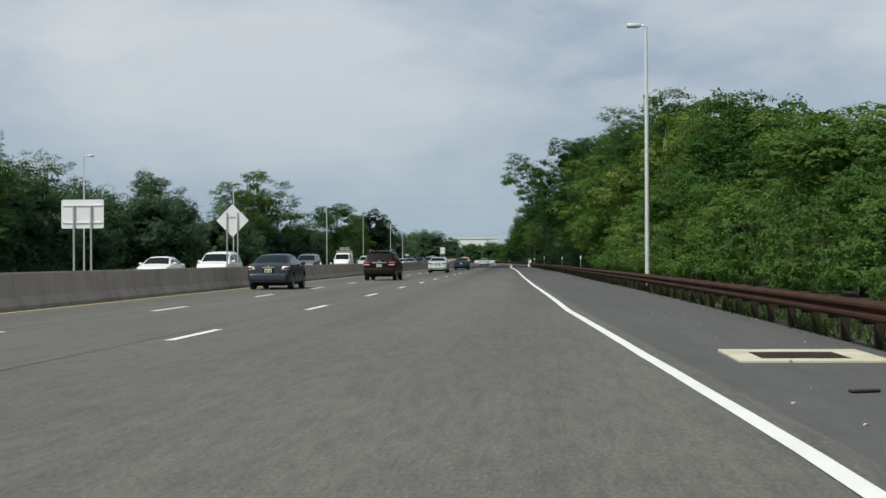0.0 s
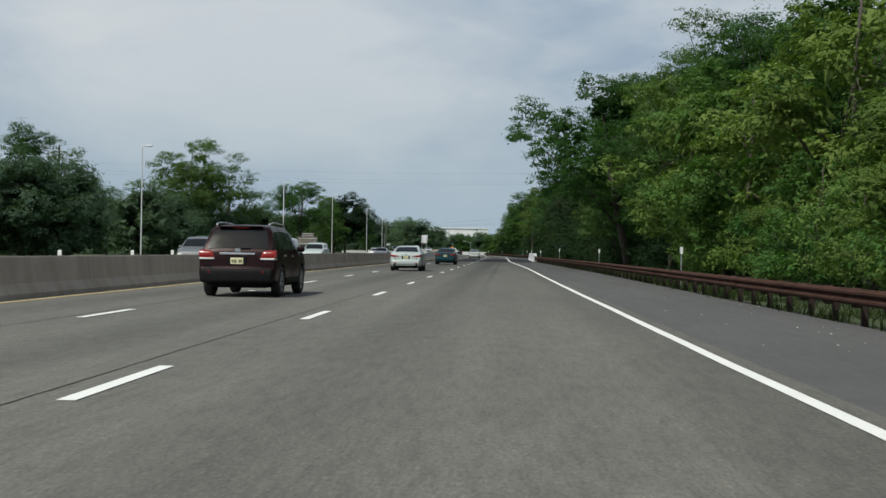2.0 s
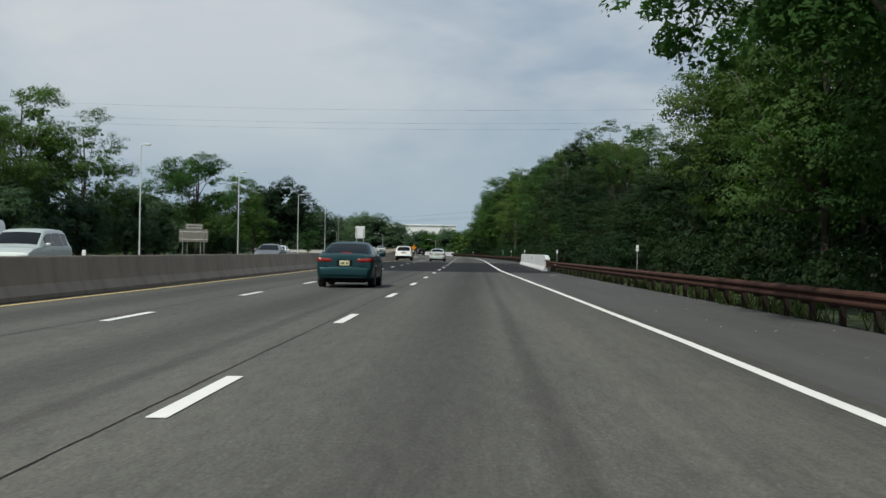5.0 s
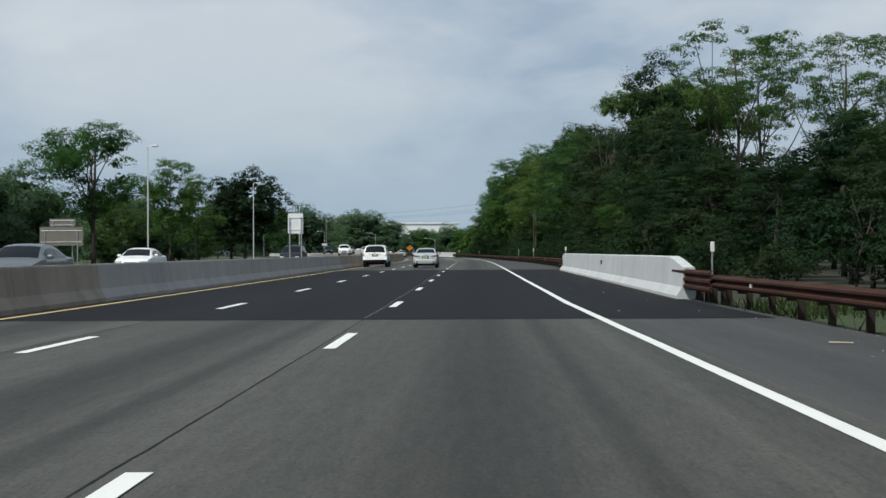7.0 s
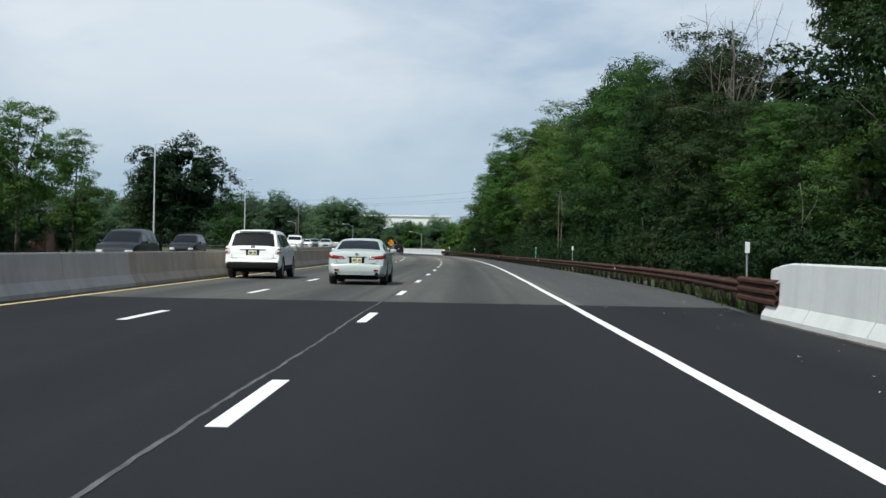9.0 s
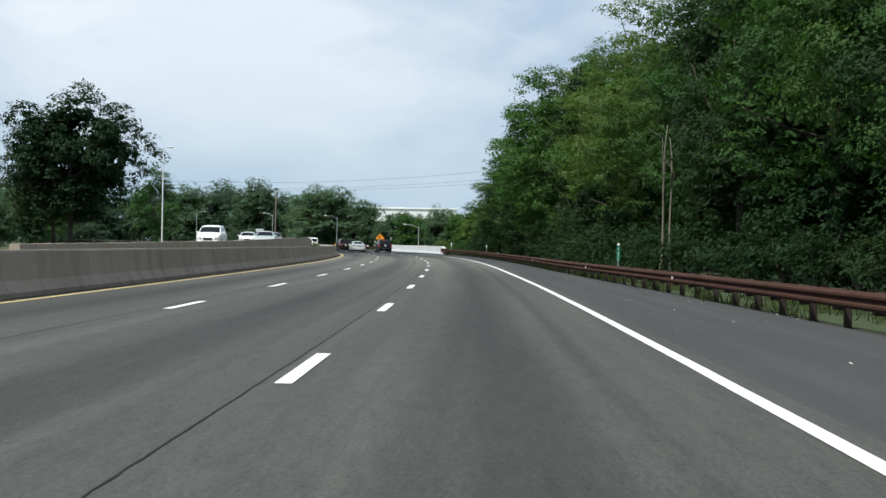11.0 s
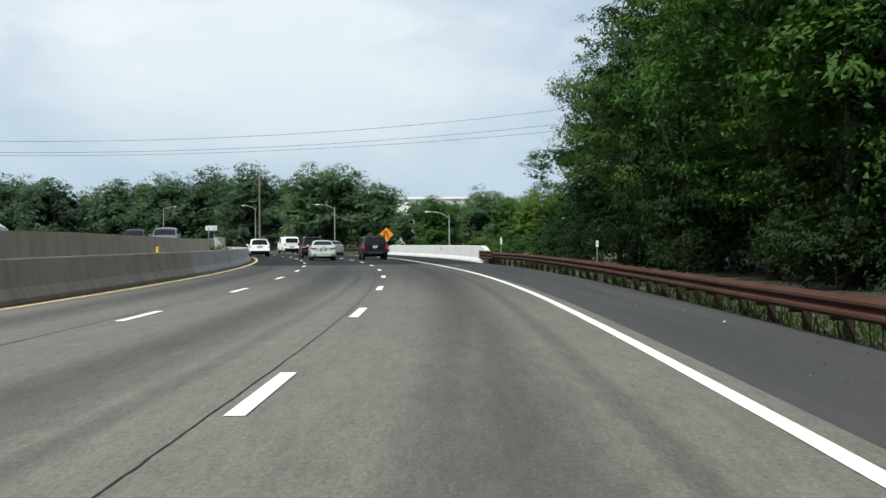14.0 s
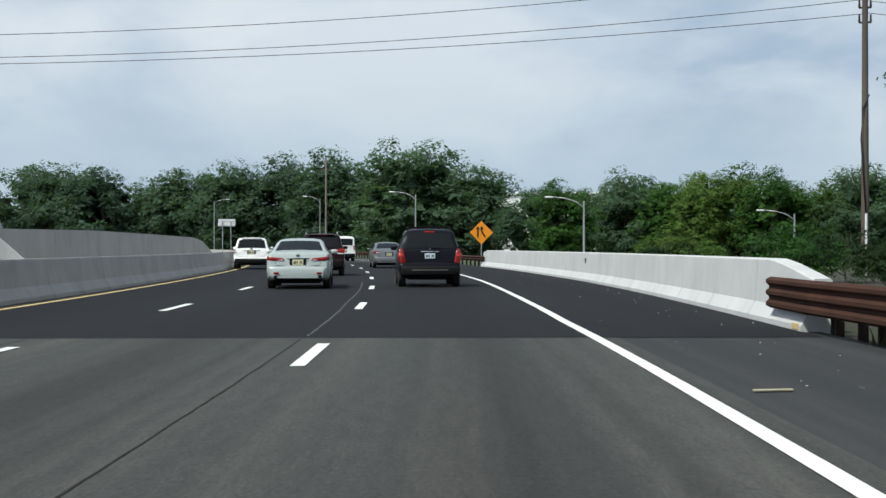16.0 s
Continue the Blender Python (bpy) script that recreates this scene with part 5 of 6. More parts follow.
# floodlight mast of a sports ground
mast = thing("floodlight_mast", "distant steel mast with two rows of floodlights", "floodlight mast", Matrix.Translation((-124.7, 340.2, -0.1)))
part("mast", rod((0, 0, 0), (0, 0, 26.0), 0.3, 0.18, 10), M_GALV, mast)
for z in (24.6, 25.9):
    bar = part("crossbar", box(9.4, 0.15, 0.15, (0, 0, z), 0.01, 1), M_GALV, mast)
    for k in range(9):
        part("floodlight", rod((-4.4 + 1.1 * k, 0.1, z), (-4.4 + 1.1 * k, -0.4, z - 0.15), 0.36, 0.42, 10), M_POLE, bar)

# the pale building over the trees at the end of the straight
M_CLAD = surface("white_cladding", (0.86, 0.87, 0.88), 0.5, 0, (0.68, 0.7, 0.72), 0.05, 2, 0.4, 0)
M_WINDOW = surface("dark_window_glass", (0.05, 0.07, 0.09), 0.08, 0)
hall = thing("office_building", "long white flat-roofed building far behind trees", "building", Matrix.LocRotScale((-50, 752, -0.1), Euler((0, 0, radians(4))), None))
wall_b = part("wall", box(32, 18, 12.6, (0, 0, 6.3), 0.05, 1), M_CLAD, hall)
part("roof", box(32.8, 18.8, 0.5, (0, 0, 12.8), 0.05, 1), M_CLAD, hall)
for x in range(-14, 15, 4):
    for z in (4.5, 7.8):
        w = part("window", box(2.9, 0.12, 1.7, (x, -9.03, z), 0.02, 1), M_SIGN_BACK, wall_b)
        part("pane", box(2.6, 0.06, 1.4, (x, -9.09, z), 0.0), M_WINDOW, w)
house = thing("house", "small brown brick house behind the far trees", "house", rpose(406, -46.8, -0.1, 4))
part("wall", box(7, 9, 4.2, (0, 0, 2.1), 0.03, 1), surface("brown_brick", (0.2, 0.11, 0.07), 0.85, 0, scale=4), house)
roof = bmesh.new()
rv = [roof.verts.new(p) for p in ((-3.9, -4.9, 4.1), (3.9, -4.9, 4.1), (0, -4.9, 7.4), (-3.9, 4.9, 4.1), (3.9, 4.9, 4.1), (0, 4.9, 7.4))]
for q in ((0, 1, 2), (5, 4, 3), (0, 2, 5, 3), (1, 4, 5, 2), (0, 3, 4, 1)):
    roof.faces.new([rv[i] for i in q])
part("roof", roof, surface("grey_shingle", (0.13, 0.12, 0.115), 0.9, scale=2), house)
part("gable_trim", box(0.16, 0.1, 5.1, (-1.95, -4.98, 5.75), 0.01, 1, turn=Matrix.Rotation(radians(49.8), 3, "Y")), M_SIGN_BACK, house)
part("gable_trim", box(0.16, 0.1, 5.1, (1.95, -4.98, 5.75), 0.01, 1, turn=Matrix.Rotation(radians(-49.8), 3, "Y")), M_SIGN_BACK, house)

# the drain inlet in the shoulder
M_PALE = concrete("pale_apron_concrete", (0.62, 0.58, 0.46), (0.5, 0.46, 0.36))
inlet = thing("drain_inlet", "rectangular drain grate in a pale concrete apron", "drain", rpose(38.0, 8.55, -0.02, 0))
for sx, sy, x, y in ((1.7, 0.32, 0, 0.78), (1.7, 0.28, 0, -0.78), (0.3, 1.28, -0.7, 0), (0.36, 1.28, 0.67, 0)):
    part("apron", box(sx, sy, 0.05, (x, y, 0.0), 0.008, 1), M_PALE, inlet)
for k in range(9):
    part("grate_bar", box(1.05, 0.05, 0.03, (0, -0.56 + 0.14 * k, 0.0), 0.005, 1), M_POST, inlet)
# Flat black sheet under the bars, standing in for the shade below the grate.
part("grate_dark_sheet", box(1.06, 1.28, 0.02, (0, 0, -0.012), 0), M_BLACK, inlet)

# litter and loose stones on the shoulder: too many and small to count
chips_v, chips_f = [], []
crng = random.Random(8)
for k in range(900):
    q = crng.uniform(20, 520)
    c = rp(q, edge_d(q) + 0.5 + (rail_d(q) - edge_d(q) - 0.4) * crng.random() ** 0.6, -0.012)
    r = crng.uniform(0.008, 0.028)
    o = len(chips_v)
    for i in range(4):
        a = crng.uniform(0, 6.28)
        chips_v.append(c + Vector((math.cos(a) * r, math.sin(a) * r, crng.uniform(0, r))))
    chips_f += [(o, o + 1, o + 2), (o, o + 2, o + 3), (o, o + 3, o + 1), (o + 1, o + 3, o + 2)]
tagged(part("gravel", mesh_from("gravel", chips_v, chips_f), surface("pale_gravel", (0.5, 0.48, 0.44), 0.9)), "pale chips and grit scattered over the shoulder", "gravel", kind="stuff")

# a splintered strip of wood and scraps on the shoulder
M_SPLINT = surface("bleached_wood", (0.42, 0.38, 0.28), 0.85, 0, (0.3, 0.27, 0.2), 4, 40, 0.7, 0.2)
for s, d, L, turn in ((465.7, 4.1, 0.34, 100), (212.6, 6.3, 0.3, 70)):
    tagged(part("wood_strip", box(0.05, L, 0.02, (0, 0, 0.0), 0.006, 1), M_SPLINT, m=rpose(s, d, -0.008, turn)), "bleached splintered strip of wood on the shoulder", "litter")
tagged(part("tyre_scrap", box(0.28, 0.09, 0.025, (0, 0, 0), 0.01, 1), M_BLACK, m=rpose(33.7, 8.28, -0.006, 20)), "torn black scrap of tyre on the shoulder", "litter")

# small pale reflectors on the barrier's top
for s in (100.1, 106.5, 111.2, 136, 174.8):
    tagged(part("reflector", box(0.1, 0.03, 0.14, (0, 0, 0.07), 0.01, 1), M_REFLECT, m=rpose(s, -7.46, 0.9)), "small white reflector standing on the barrier's top", "reflector", "barrier reflectors")
tagged(part("reflector", box(0.09, 0.03, 0.2, (0, 0, 0.1), 0.01, 1), surface("yellow_reflector", (0.75, 0.5, 0.05), 0.4), m=rpose(442.8, -7.46, 0.9)), "small yellow reflector standing on the barrier's top", "reflector", "barrier reflectors")
for s in (221.1, 307.2, 345.0, 362.0, 386.8):
    tagged(part("reflector", box(0.05, 0.09, 0.09, (0, 0, 0), 0.01, 1), M_REFLECT, m=rpose(s, rail_d(s) - 0.05, 0.475 + rail_z(s))), "small white reflector fixed in the rail's groove", "reflector", "rail reflectors")
# yellow paint on the parapet's foot
tagged(part("paint_mark", box(0.02, 0.34, 0.09, (0, 0, 0), 0.005, 1), M_YELLOW, m=rpose(473.6, rail_d(473.6) - 0.1, 0.04)), "worn yellow paint on the parapet's foot", "paint mark", kind="structure")

# ---- vehicles, standing where they are passed ----
def car_paint(name, color, metal=0.35, rough=0.28):
    m, nt, b = material(name)
    co = nt.nodes.new("ShaderNodeTexCoord").outputs["Object"]
    dust, fleck = noise_of(nt, co, 1.6, 4.0), noise_of(nt, co, 240.0, 2.0)
    col = mix_rgb(nt, ramp(nt, dust, 0.4, 0.75, 0, 0.18), color, tuple(min(1, c * 0.75 + 0.012) for c in color))
    col = mix_rgb(nt, ramp(nt, fleck, 0.5, 0.7, 0, 0.12), col, tuple(min(1, c * 1.3 + 0.01) for c in color))
    nt.links.new(col, b.inputs["Base Color"])
    b.inputs["Metallic"].default_value = metal
    nt.links.new(ramp(nt, dust, 0.3, 0.7, rough, rough + 0.12), b.inputs["Roughness"])
    dim = max(color) < 0.12   # dark paint: less of the pale sky in its coat
    b.inputs["Specular IOR Level"].default_value = 0.1 if dim else 0.45
    b.inputs["Coat Weight"].default_value, b.inputs["Coat Roughness"].default_value = 0.06 if dim else 0.35, 0.08
    return m


M_GLASS = surface("tinted_car_glass", (0.010, 0.012, 0.014), 0.1, 0, (0.007, 0.008, 0.009), 1.0, 3, 0.4, 0, spec=0.2)
M_CHROME = surface("chrome", (0.75, 0.76, 0.77), 0.16, 1.0, (0.6, 0.61, 0.62), 3, 20, 0.4, 0)
M_TRIM = surface("black_plastic_trim", (0.011, 0.011, 0.012), 0.6, 0, (0.018, 0.018, 0.018), 3, 60, 0.6, 0.05, 0.002, spec=0.08)
M_TYRE = surface("tyre_rubber", (0.02, 0.02, 0.021), 0.8, 0, (0.04, 0.038, 0.035), 4, 60, 0.6, 0.2, 0.003)
M_RIM = surface("alloy_rim", (0.46, 0.47, 0.48), 0.35, 0.8, (0.25, 0.25, 0.26), 6, 40, 0.6, 0)
M_RED = surface("red_lamp_lens", (0.24, 0.008, 0.008), 0.2, 0, (0.15, 0.005, 0.005), 9, 30, 0.4, 0)
M_RED_LIT = surface("bright_red_lamp_lens", (0.5, 0.022, 0.015), 0.2, 0, (0.38, 0.015, 0.01), 9, 30, 0.4, 0)
M_CLEAR = surface("clear_lamp_lens", (0.72, 0.72, 0.7), 0.15, 0.2, (0.5, 0.5, 0.5), 14, 40, 0.5, 0)
M_PLATE = surface("pale_yellow_plate", (0.70, 0.68, 0.42), 0.5, 0, (0.74, 0.73, 0.62), 6, 30, 0.5, 0)
M_PLATE_WHITE = surface("pale_blue_plate", (0.6, 0.72, 0.82), 0.5, 0, (0.75, 0.78, 0.8), 6, 30, 0.5, 0)

SUV_TOP = [(0, .50), (.02, .60), (.06, .68), (.10, .72), (.125, .86), (.16, 1.04), (.21, 1.12), (.30, 1.27), (.42, 1.46), (.54, 1.62), (.62, 1.66), (.9, 1.69), (1.6, 1.70), (2.5, 1.67), (2.85, 1.6), (3.3, 1.33), (3.62, 1.12), (3.8, 1.08), (4.3, 1.0), (4.55, .86), (4.66, .6), (4.68, .5)]
SEDAN_TOP = [(0, .40), (.005, .52), (.02, .60), (.05, .645), (.095, .66), (.11, .78), (.13, .92), (.165, 1.0), (.27, 1.035), (.6, 1.05), (.78, 1.07), (1.1, 1.22), (1.45, 1.36), (1.75, 1.41), (2.3, 1.43), (2.7, 1.38), (3.1, 1.18), (3.42, 1.0), (3.6, .96), (4.2, .85), (4.45, .72), (4.56, .55), (4.58, .46)]
VAN_TOP = [(0, .5), (.02, .62), (.05, .72), (.07, 1.2), (.11, 1.55), (.17, 1.95), (.25, 2.06), (.5, 2.1), (2.5, 2.1), (3.4, 2.06), (3.7, 1.95), (4.2, 1.5), (4.5, 1.22), (5.1, 1.08), (5.3, .9), (5.4, .5)]


class Shape:
    """The skin of a car: its top line, belt and widths along the length; y runs forwards from the rear bumper."""

    def __init__(self, top, length, width, height, belt, roof_w, clear=0.24):
        ky, kz = length / top[-1][0], height / max(z for _, z in top)
        self.ty = np.array([y * ky for y, _ in top])
        self.tz = np.array([z * kz for _, z in top])
        self.L, self.W, self.H, self.belt, self.roof, self.clear = length, width / 2, height, belt, roof_w, clear
        self.round = (.77, .84, .90, .95, 1) if top is SEDAN_TOP else (.84, .92, .96, .985, 1)

    def top(self, y):
        return float(np.interp(y, self.ty, self.tz))

    def plan(self, y):
        return float(np.interp(y, [0, .03, .08, .18, .45, self.L - .8, self.L - .35, self.L - .1, self.L], [*self.round, 1, .96, .86, .74]))

    def belt_z(self, y):
        return min(self.belt + 0.05 * (1 - y / self.L), self.top(y) - 0.03)

    def belt_w(self, y):
        return self.W * self.plan(y) * 0.965

    def roof_w(self, y):
        k = min(1, max(0, (self.top(y) - self.belt) / (self.H - self.belt)))
        return self.belt_w(y) * 0.93 * (1 - k) + self.roof * k

    def shoulder(self, y):
        zt, zb = self.top(y), self.belt_z(y)
        return self.roof_w(y) + (self.belt_w(y) - self.roof_w(y)) * 0.10, zt - 0.14 * (zt - zb) - 0.015

    def side(self, y, z):
        x6, z6 = self.shoulder(y)
        zb, k = self.belt_z(y), 0
        k = (z - zb) / max(0.02, z6 - zb)
        return self.belt_w(y) + (x6 - self.belt_w(y)) * k

    def tail(self, z):
        """Where the rear face lies at the height z."""
        n = int(np.argmax(self.tz >= self.H * 0.97))
        return float(np.interp(z, self.tz[:n + 1], self.ty[:n + 1]))

    def section(self, y):
        zt, zb, w = self.top(y), self.belt_z(y), self.W * self.plan(y)
        c = self.clear + 0.07 * max(0, 1 - y / 0.5) + 0.05 * max(0, 1 - (self.L - y) / 0.5)
        zm = min(0.62, zb - 0.04)
        x6, z6 = self.shoulder(y)
        rw = self.roof_w(y)
        half = [(0, c), (w * .88, c), (w * .965, c + .07), (w, max(c + .1, zm - .12)), (w * 1.0, zm), (w * .992, zm + (zb - zm) * .6), (self.belt_w(y), zb), (x6, z6), (rw * .93, zt - .018 * (1 + (zt - zb))), (rw * .6, zt + .004), (0, zt + .012)]
        return half + [(-x, z) for x, z in half[-2:0:-1]]


def skin(sh, wheel_y, wheel_r, paint):
    ys = sorted(set([round(float(v), 3) for v in sh.ty] + [round(k * sh.L / 26, 3) for k in range(27)] + [.04, .1, .18]))
    verts, faces = [], []
    for y in ys:
        verts += [(x, y, z) for x, z in sh.section(y)]
    k = len(sh.section(1.0))
    for i in range(len(ys) - 1):
        for j in range(k):
            faces.append((i * k + j, i * k + (j + 1) % k, (i + 1) * k + (j + 1) % k, (i + 1) * k + j))
    faces += [tuple(range(k - 1, -1, -1)), tuple((len(ys) - 1) * k + j for j in range(k))]
    me = mesh_from("body", verts, faces)
    me.materials.append(paint)
    me.materials.append(M_TRIM)
    bm = bmesh.new()
    bm.from_mesh(me)
    bmesh.ops.recalc_face_normals(bm, faces=bm.faces[:])
    bm.to_mesh(me)
    bm.free()
    cut = bmesh.new()
    for y in wheel_y:
        for side in (-1, 1):
            rod((side * (sh.W - 0.30), y, wheel_r), (side * (sh.W + 0.2), y, wheel_r), wheel_r + 0.055, None, 28, cut)
    for f in cut.faces:
        f.material_index = 1
    cut_me = bm_mesh("cutter", cut)
    cut_me.materials.append(paint)
    cut_me.materials.append(M_TRIM)
    ob, cutter = new("body", me), new("cutter", cut_me)
    mod = ob.modifiers.new("wheel_arches", "BOOLEAN")
    mod.operation, mod.object, mod.solver = "DIFFERENCE", cutter, "EXACT"
    dg = bpy.context.evaluated_depsgraph_get()
    done = bpy.data.meshes.new_from_object(ob.evaluated_get(dg))
    bpy.data.objects.remove(ob)
    bpy.data.objects.remove(cutter)
    done.name = "body"
    done.polygons.foreach_set("use_smooth", [True] * len(done.polygons))
    done.set_sharp_from_angle(angle=radians(28))
    return done


def sheet(rows, thick=0.006):
    """A thin curved pane over rows of points."""
    bm = bmesh.new()
    grid = [[bm.verts.new(p) for p in r] for r in rows]
    for a, b in zip(grid, grid[1:]):
        for i in range(len(a) - 1):
            bm.faces.new((a[i], a[i + 1], b[i + 1], b[i]))
    bmesh.ops.recalc_face_normals(bm, faces=bm.faces[:])
    return bm


def over_top(sh, y0, y1, inset, lift=0.008, n=8, inset_top=None):
    """A pane lying on the top line between y0 and y1: a rear window or windscreen."""
    rows = []
    for i in range(n + 1):
        k = i / n
        y = y0 + (y1 - y0) * k
        w = sh.roof_w(y) * 0.97 - (inset * (1 - k) + (inset if inset_top is None else inset_top) * k)
        e = 0.004 + 0.018 * (1 + sh.top(y) - sh.belt_z(y))
        row = []
        for x in (-1, -0.75, -0.35, 0, 0.35, 0.75, 1):
            drop = np.interp(abs(x) * w / sh.roof_w(y), [0, .6, .93, 1], [-.012, -.004, e - 0.004, e + .03])
            dy = -lift if y < sh.L / 2 else lift
            row.append((x * w, y + dy, sh.top(y) - float(drop) + lift))
        rows.append(row)
    return sheet(rows)


def side_pane(sh, sgn, y0, y1, lo=0.035, hi=0.05, n=6, rake=0.0):
    rows = []
    for i in range(n + 1):
        y = y0 + (y1 - y0) * i / n
        z0, z1 = sh.belt_z(y) + lo, max(sh.belt_z(y) + lo + 0.02, sh.shoulder(y)[1] - hi)
        rows.append([(sgn * (sh.side(y, z0 + (z1 - z0) * k / 4) + 0.006), y + rake * k / 4, z0 + (z1 - z0) * k / 4) for k in range(5)])
    return sheet(rows)


def wheel_meshes(r, width, spokes, rim_mat):
    prof = [(r * .66, -width * .5), (r * .9, -width * .52), (r * .985, -width * .42), (r, -width * .25), (r, width * .25), (r * .985, width * .42), (r * .9, width * .52), (r * .66, width * .5), (r * .62, width * .2), (r * .62, -width * .3)]
    n, verts, faces = 28, [], []
    for i in range(n):
        a = 2 * math.pi * i / n
        verts += [(x, math.cos(a) * q, math.sin(a) * q) for q, x in prof]
    k = len(prof)
    for i in range(n):
        for j in range(k):
            faces.append((i * k + j, i * k + (j + 1) % k, ((i + 1) % n) * k + (j + 1) % k, ((i + 1) % n) * k + j))
    tyre = mesh_from("wheel", verts, faces, True)
    tyre.materials.append(M_TYRE)
    bm = bmesh.new()
    rod((width * .05, 0, 0), (width * .08, 0, 0), r * .63, None, 24, bm)
    for f in bm.faces:
        f.material_index = 1
    n0 = len(bm.faces)
    rod((width * .1, 0, 0), (width * .44, 0, 0), r * .16, r * .13, 12, bm)
    for i in range(spokes):
        q = Matrix.Rotation(2 * math.pi * i / spokes, 3, "X")
        box(0.035, r * .13, r * .56, q @ Vector((width * .34, 0, r * .36)), 0.008, 1, bm, q)
    ring = [(r * .67, width * .47), (r * .60, width * .40), (r * .60, width * .2), (r * .67, width * .2)]
    vs = [[bm.verts.new((x, math.cos(2 * math.pi * i / 24) * q, math.sin(2 * math.pi * i / 24) * q)) for q, x in ring] for i in range(24)]
    for i in range(24):
        for j in range(4):
            bm.faces.new((vs[i][j], vs[i][(j + 1) % 4], vs[(i + 1) % 24][(j + 1) % 4], vs[(i + 1) % 24][j]))
    bmesh.ops.recalc_face_normals(bm, faces=bm.faces[:])
    rim = bm_mesh("rim", bm)
    rim.materials.append(rim_mat)
    rim.materials.append(M_BLACK)
    return tyre, rim


def on_tail(sh, u, z, lift):
    """A point on the rear face, u metres from the middle, round the corner on to the side."""
    sgn, u = (1 if u >= 0 else -1), abs(u)
    y0 = sh.tail(z)
    w0 = sh.W * sh.plan(y0) * 0.99
    if u <= w0:
        return Vector((sgn * u, y0 - lift, z))
    y = y0 + (u - w0)
    return Vector((sgn * (sh.W * sh.plan(y) * 0.992 + lift), y - lift * 0.3, z))


def tail_patch(sh, quad, sgn, lift=0.014, n=9, m=4):
    """A lens or panel moulded over the rear corner: (u, z) of inner bottom, outer bottom, outer top, inner top."""
    (a, b, c, d), bm = quad, bmesh.new()
    grid = []
    for j in range(m + 1):
        v, row = j / m, []
        for i in range(n + 1):
            h = i / n
            u = (a[0] * (1 - h) + b[0] * h) * (1 - v) + (d[0] * (1 - h) + c[0] * h) * v
            z = (a[1] * (1 - h) + b[1] * h) * (1 - v) + (d[1] * (1 - h) + c[1] * h) * v
            rim = i in (0, n) or j in (0, m)
            row.append(bm.verts.new(on_tail(sh, sgn * u, z, -0.012 if rim else lift)))
        grid.append(row)
    for p, q in zip(grid, grid[1:]):
        for i in range(n):
            bm.faces.new((p[i], p[i + 1], q[i + 1], q[i]))
    bmesh.ops.recalc_face_normals(bm, faces=bm.faces[:])
    return bm


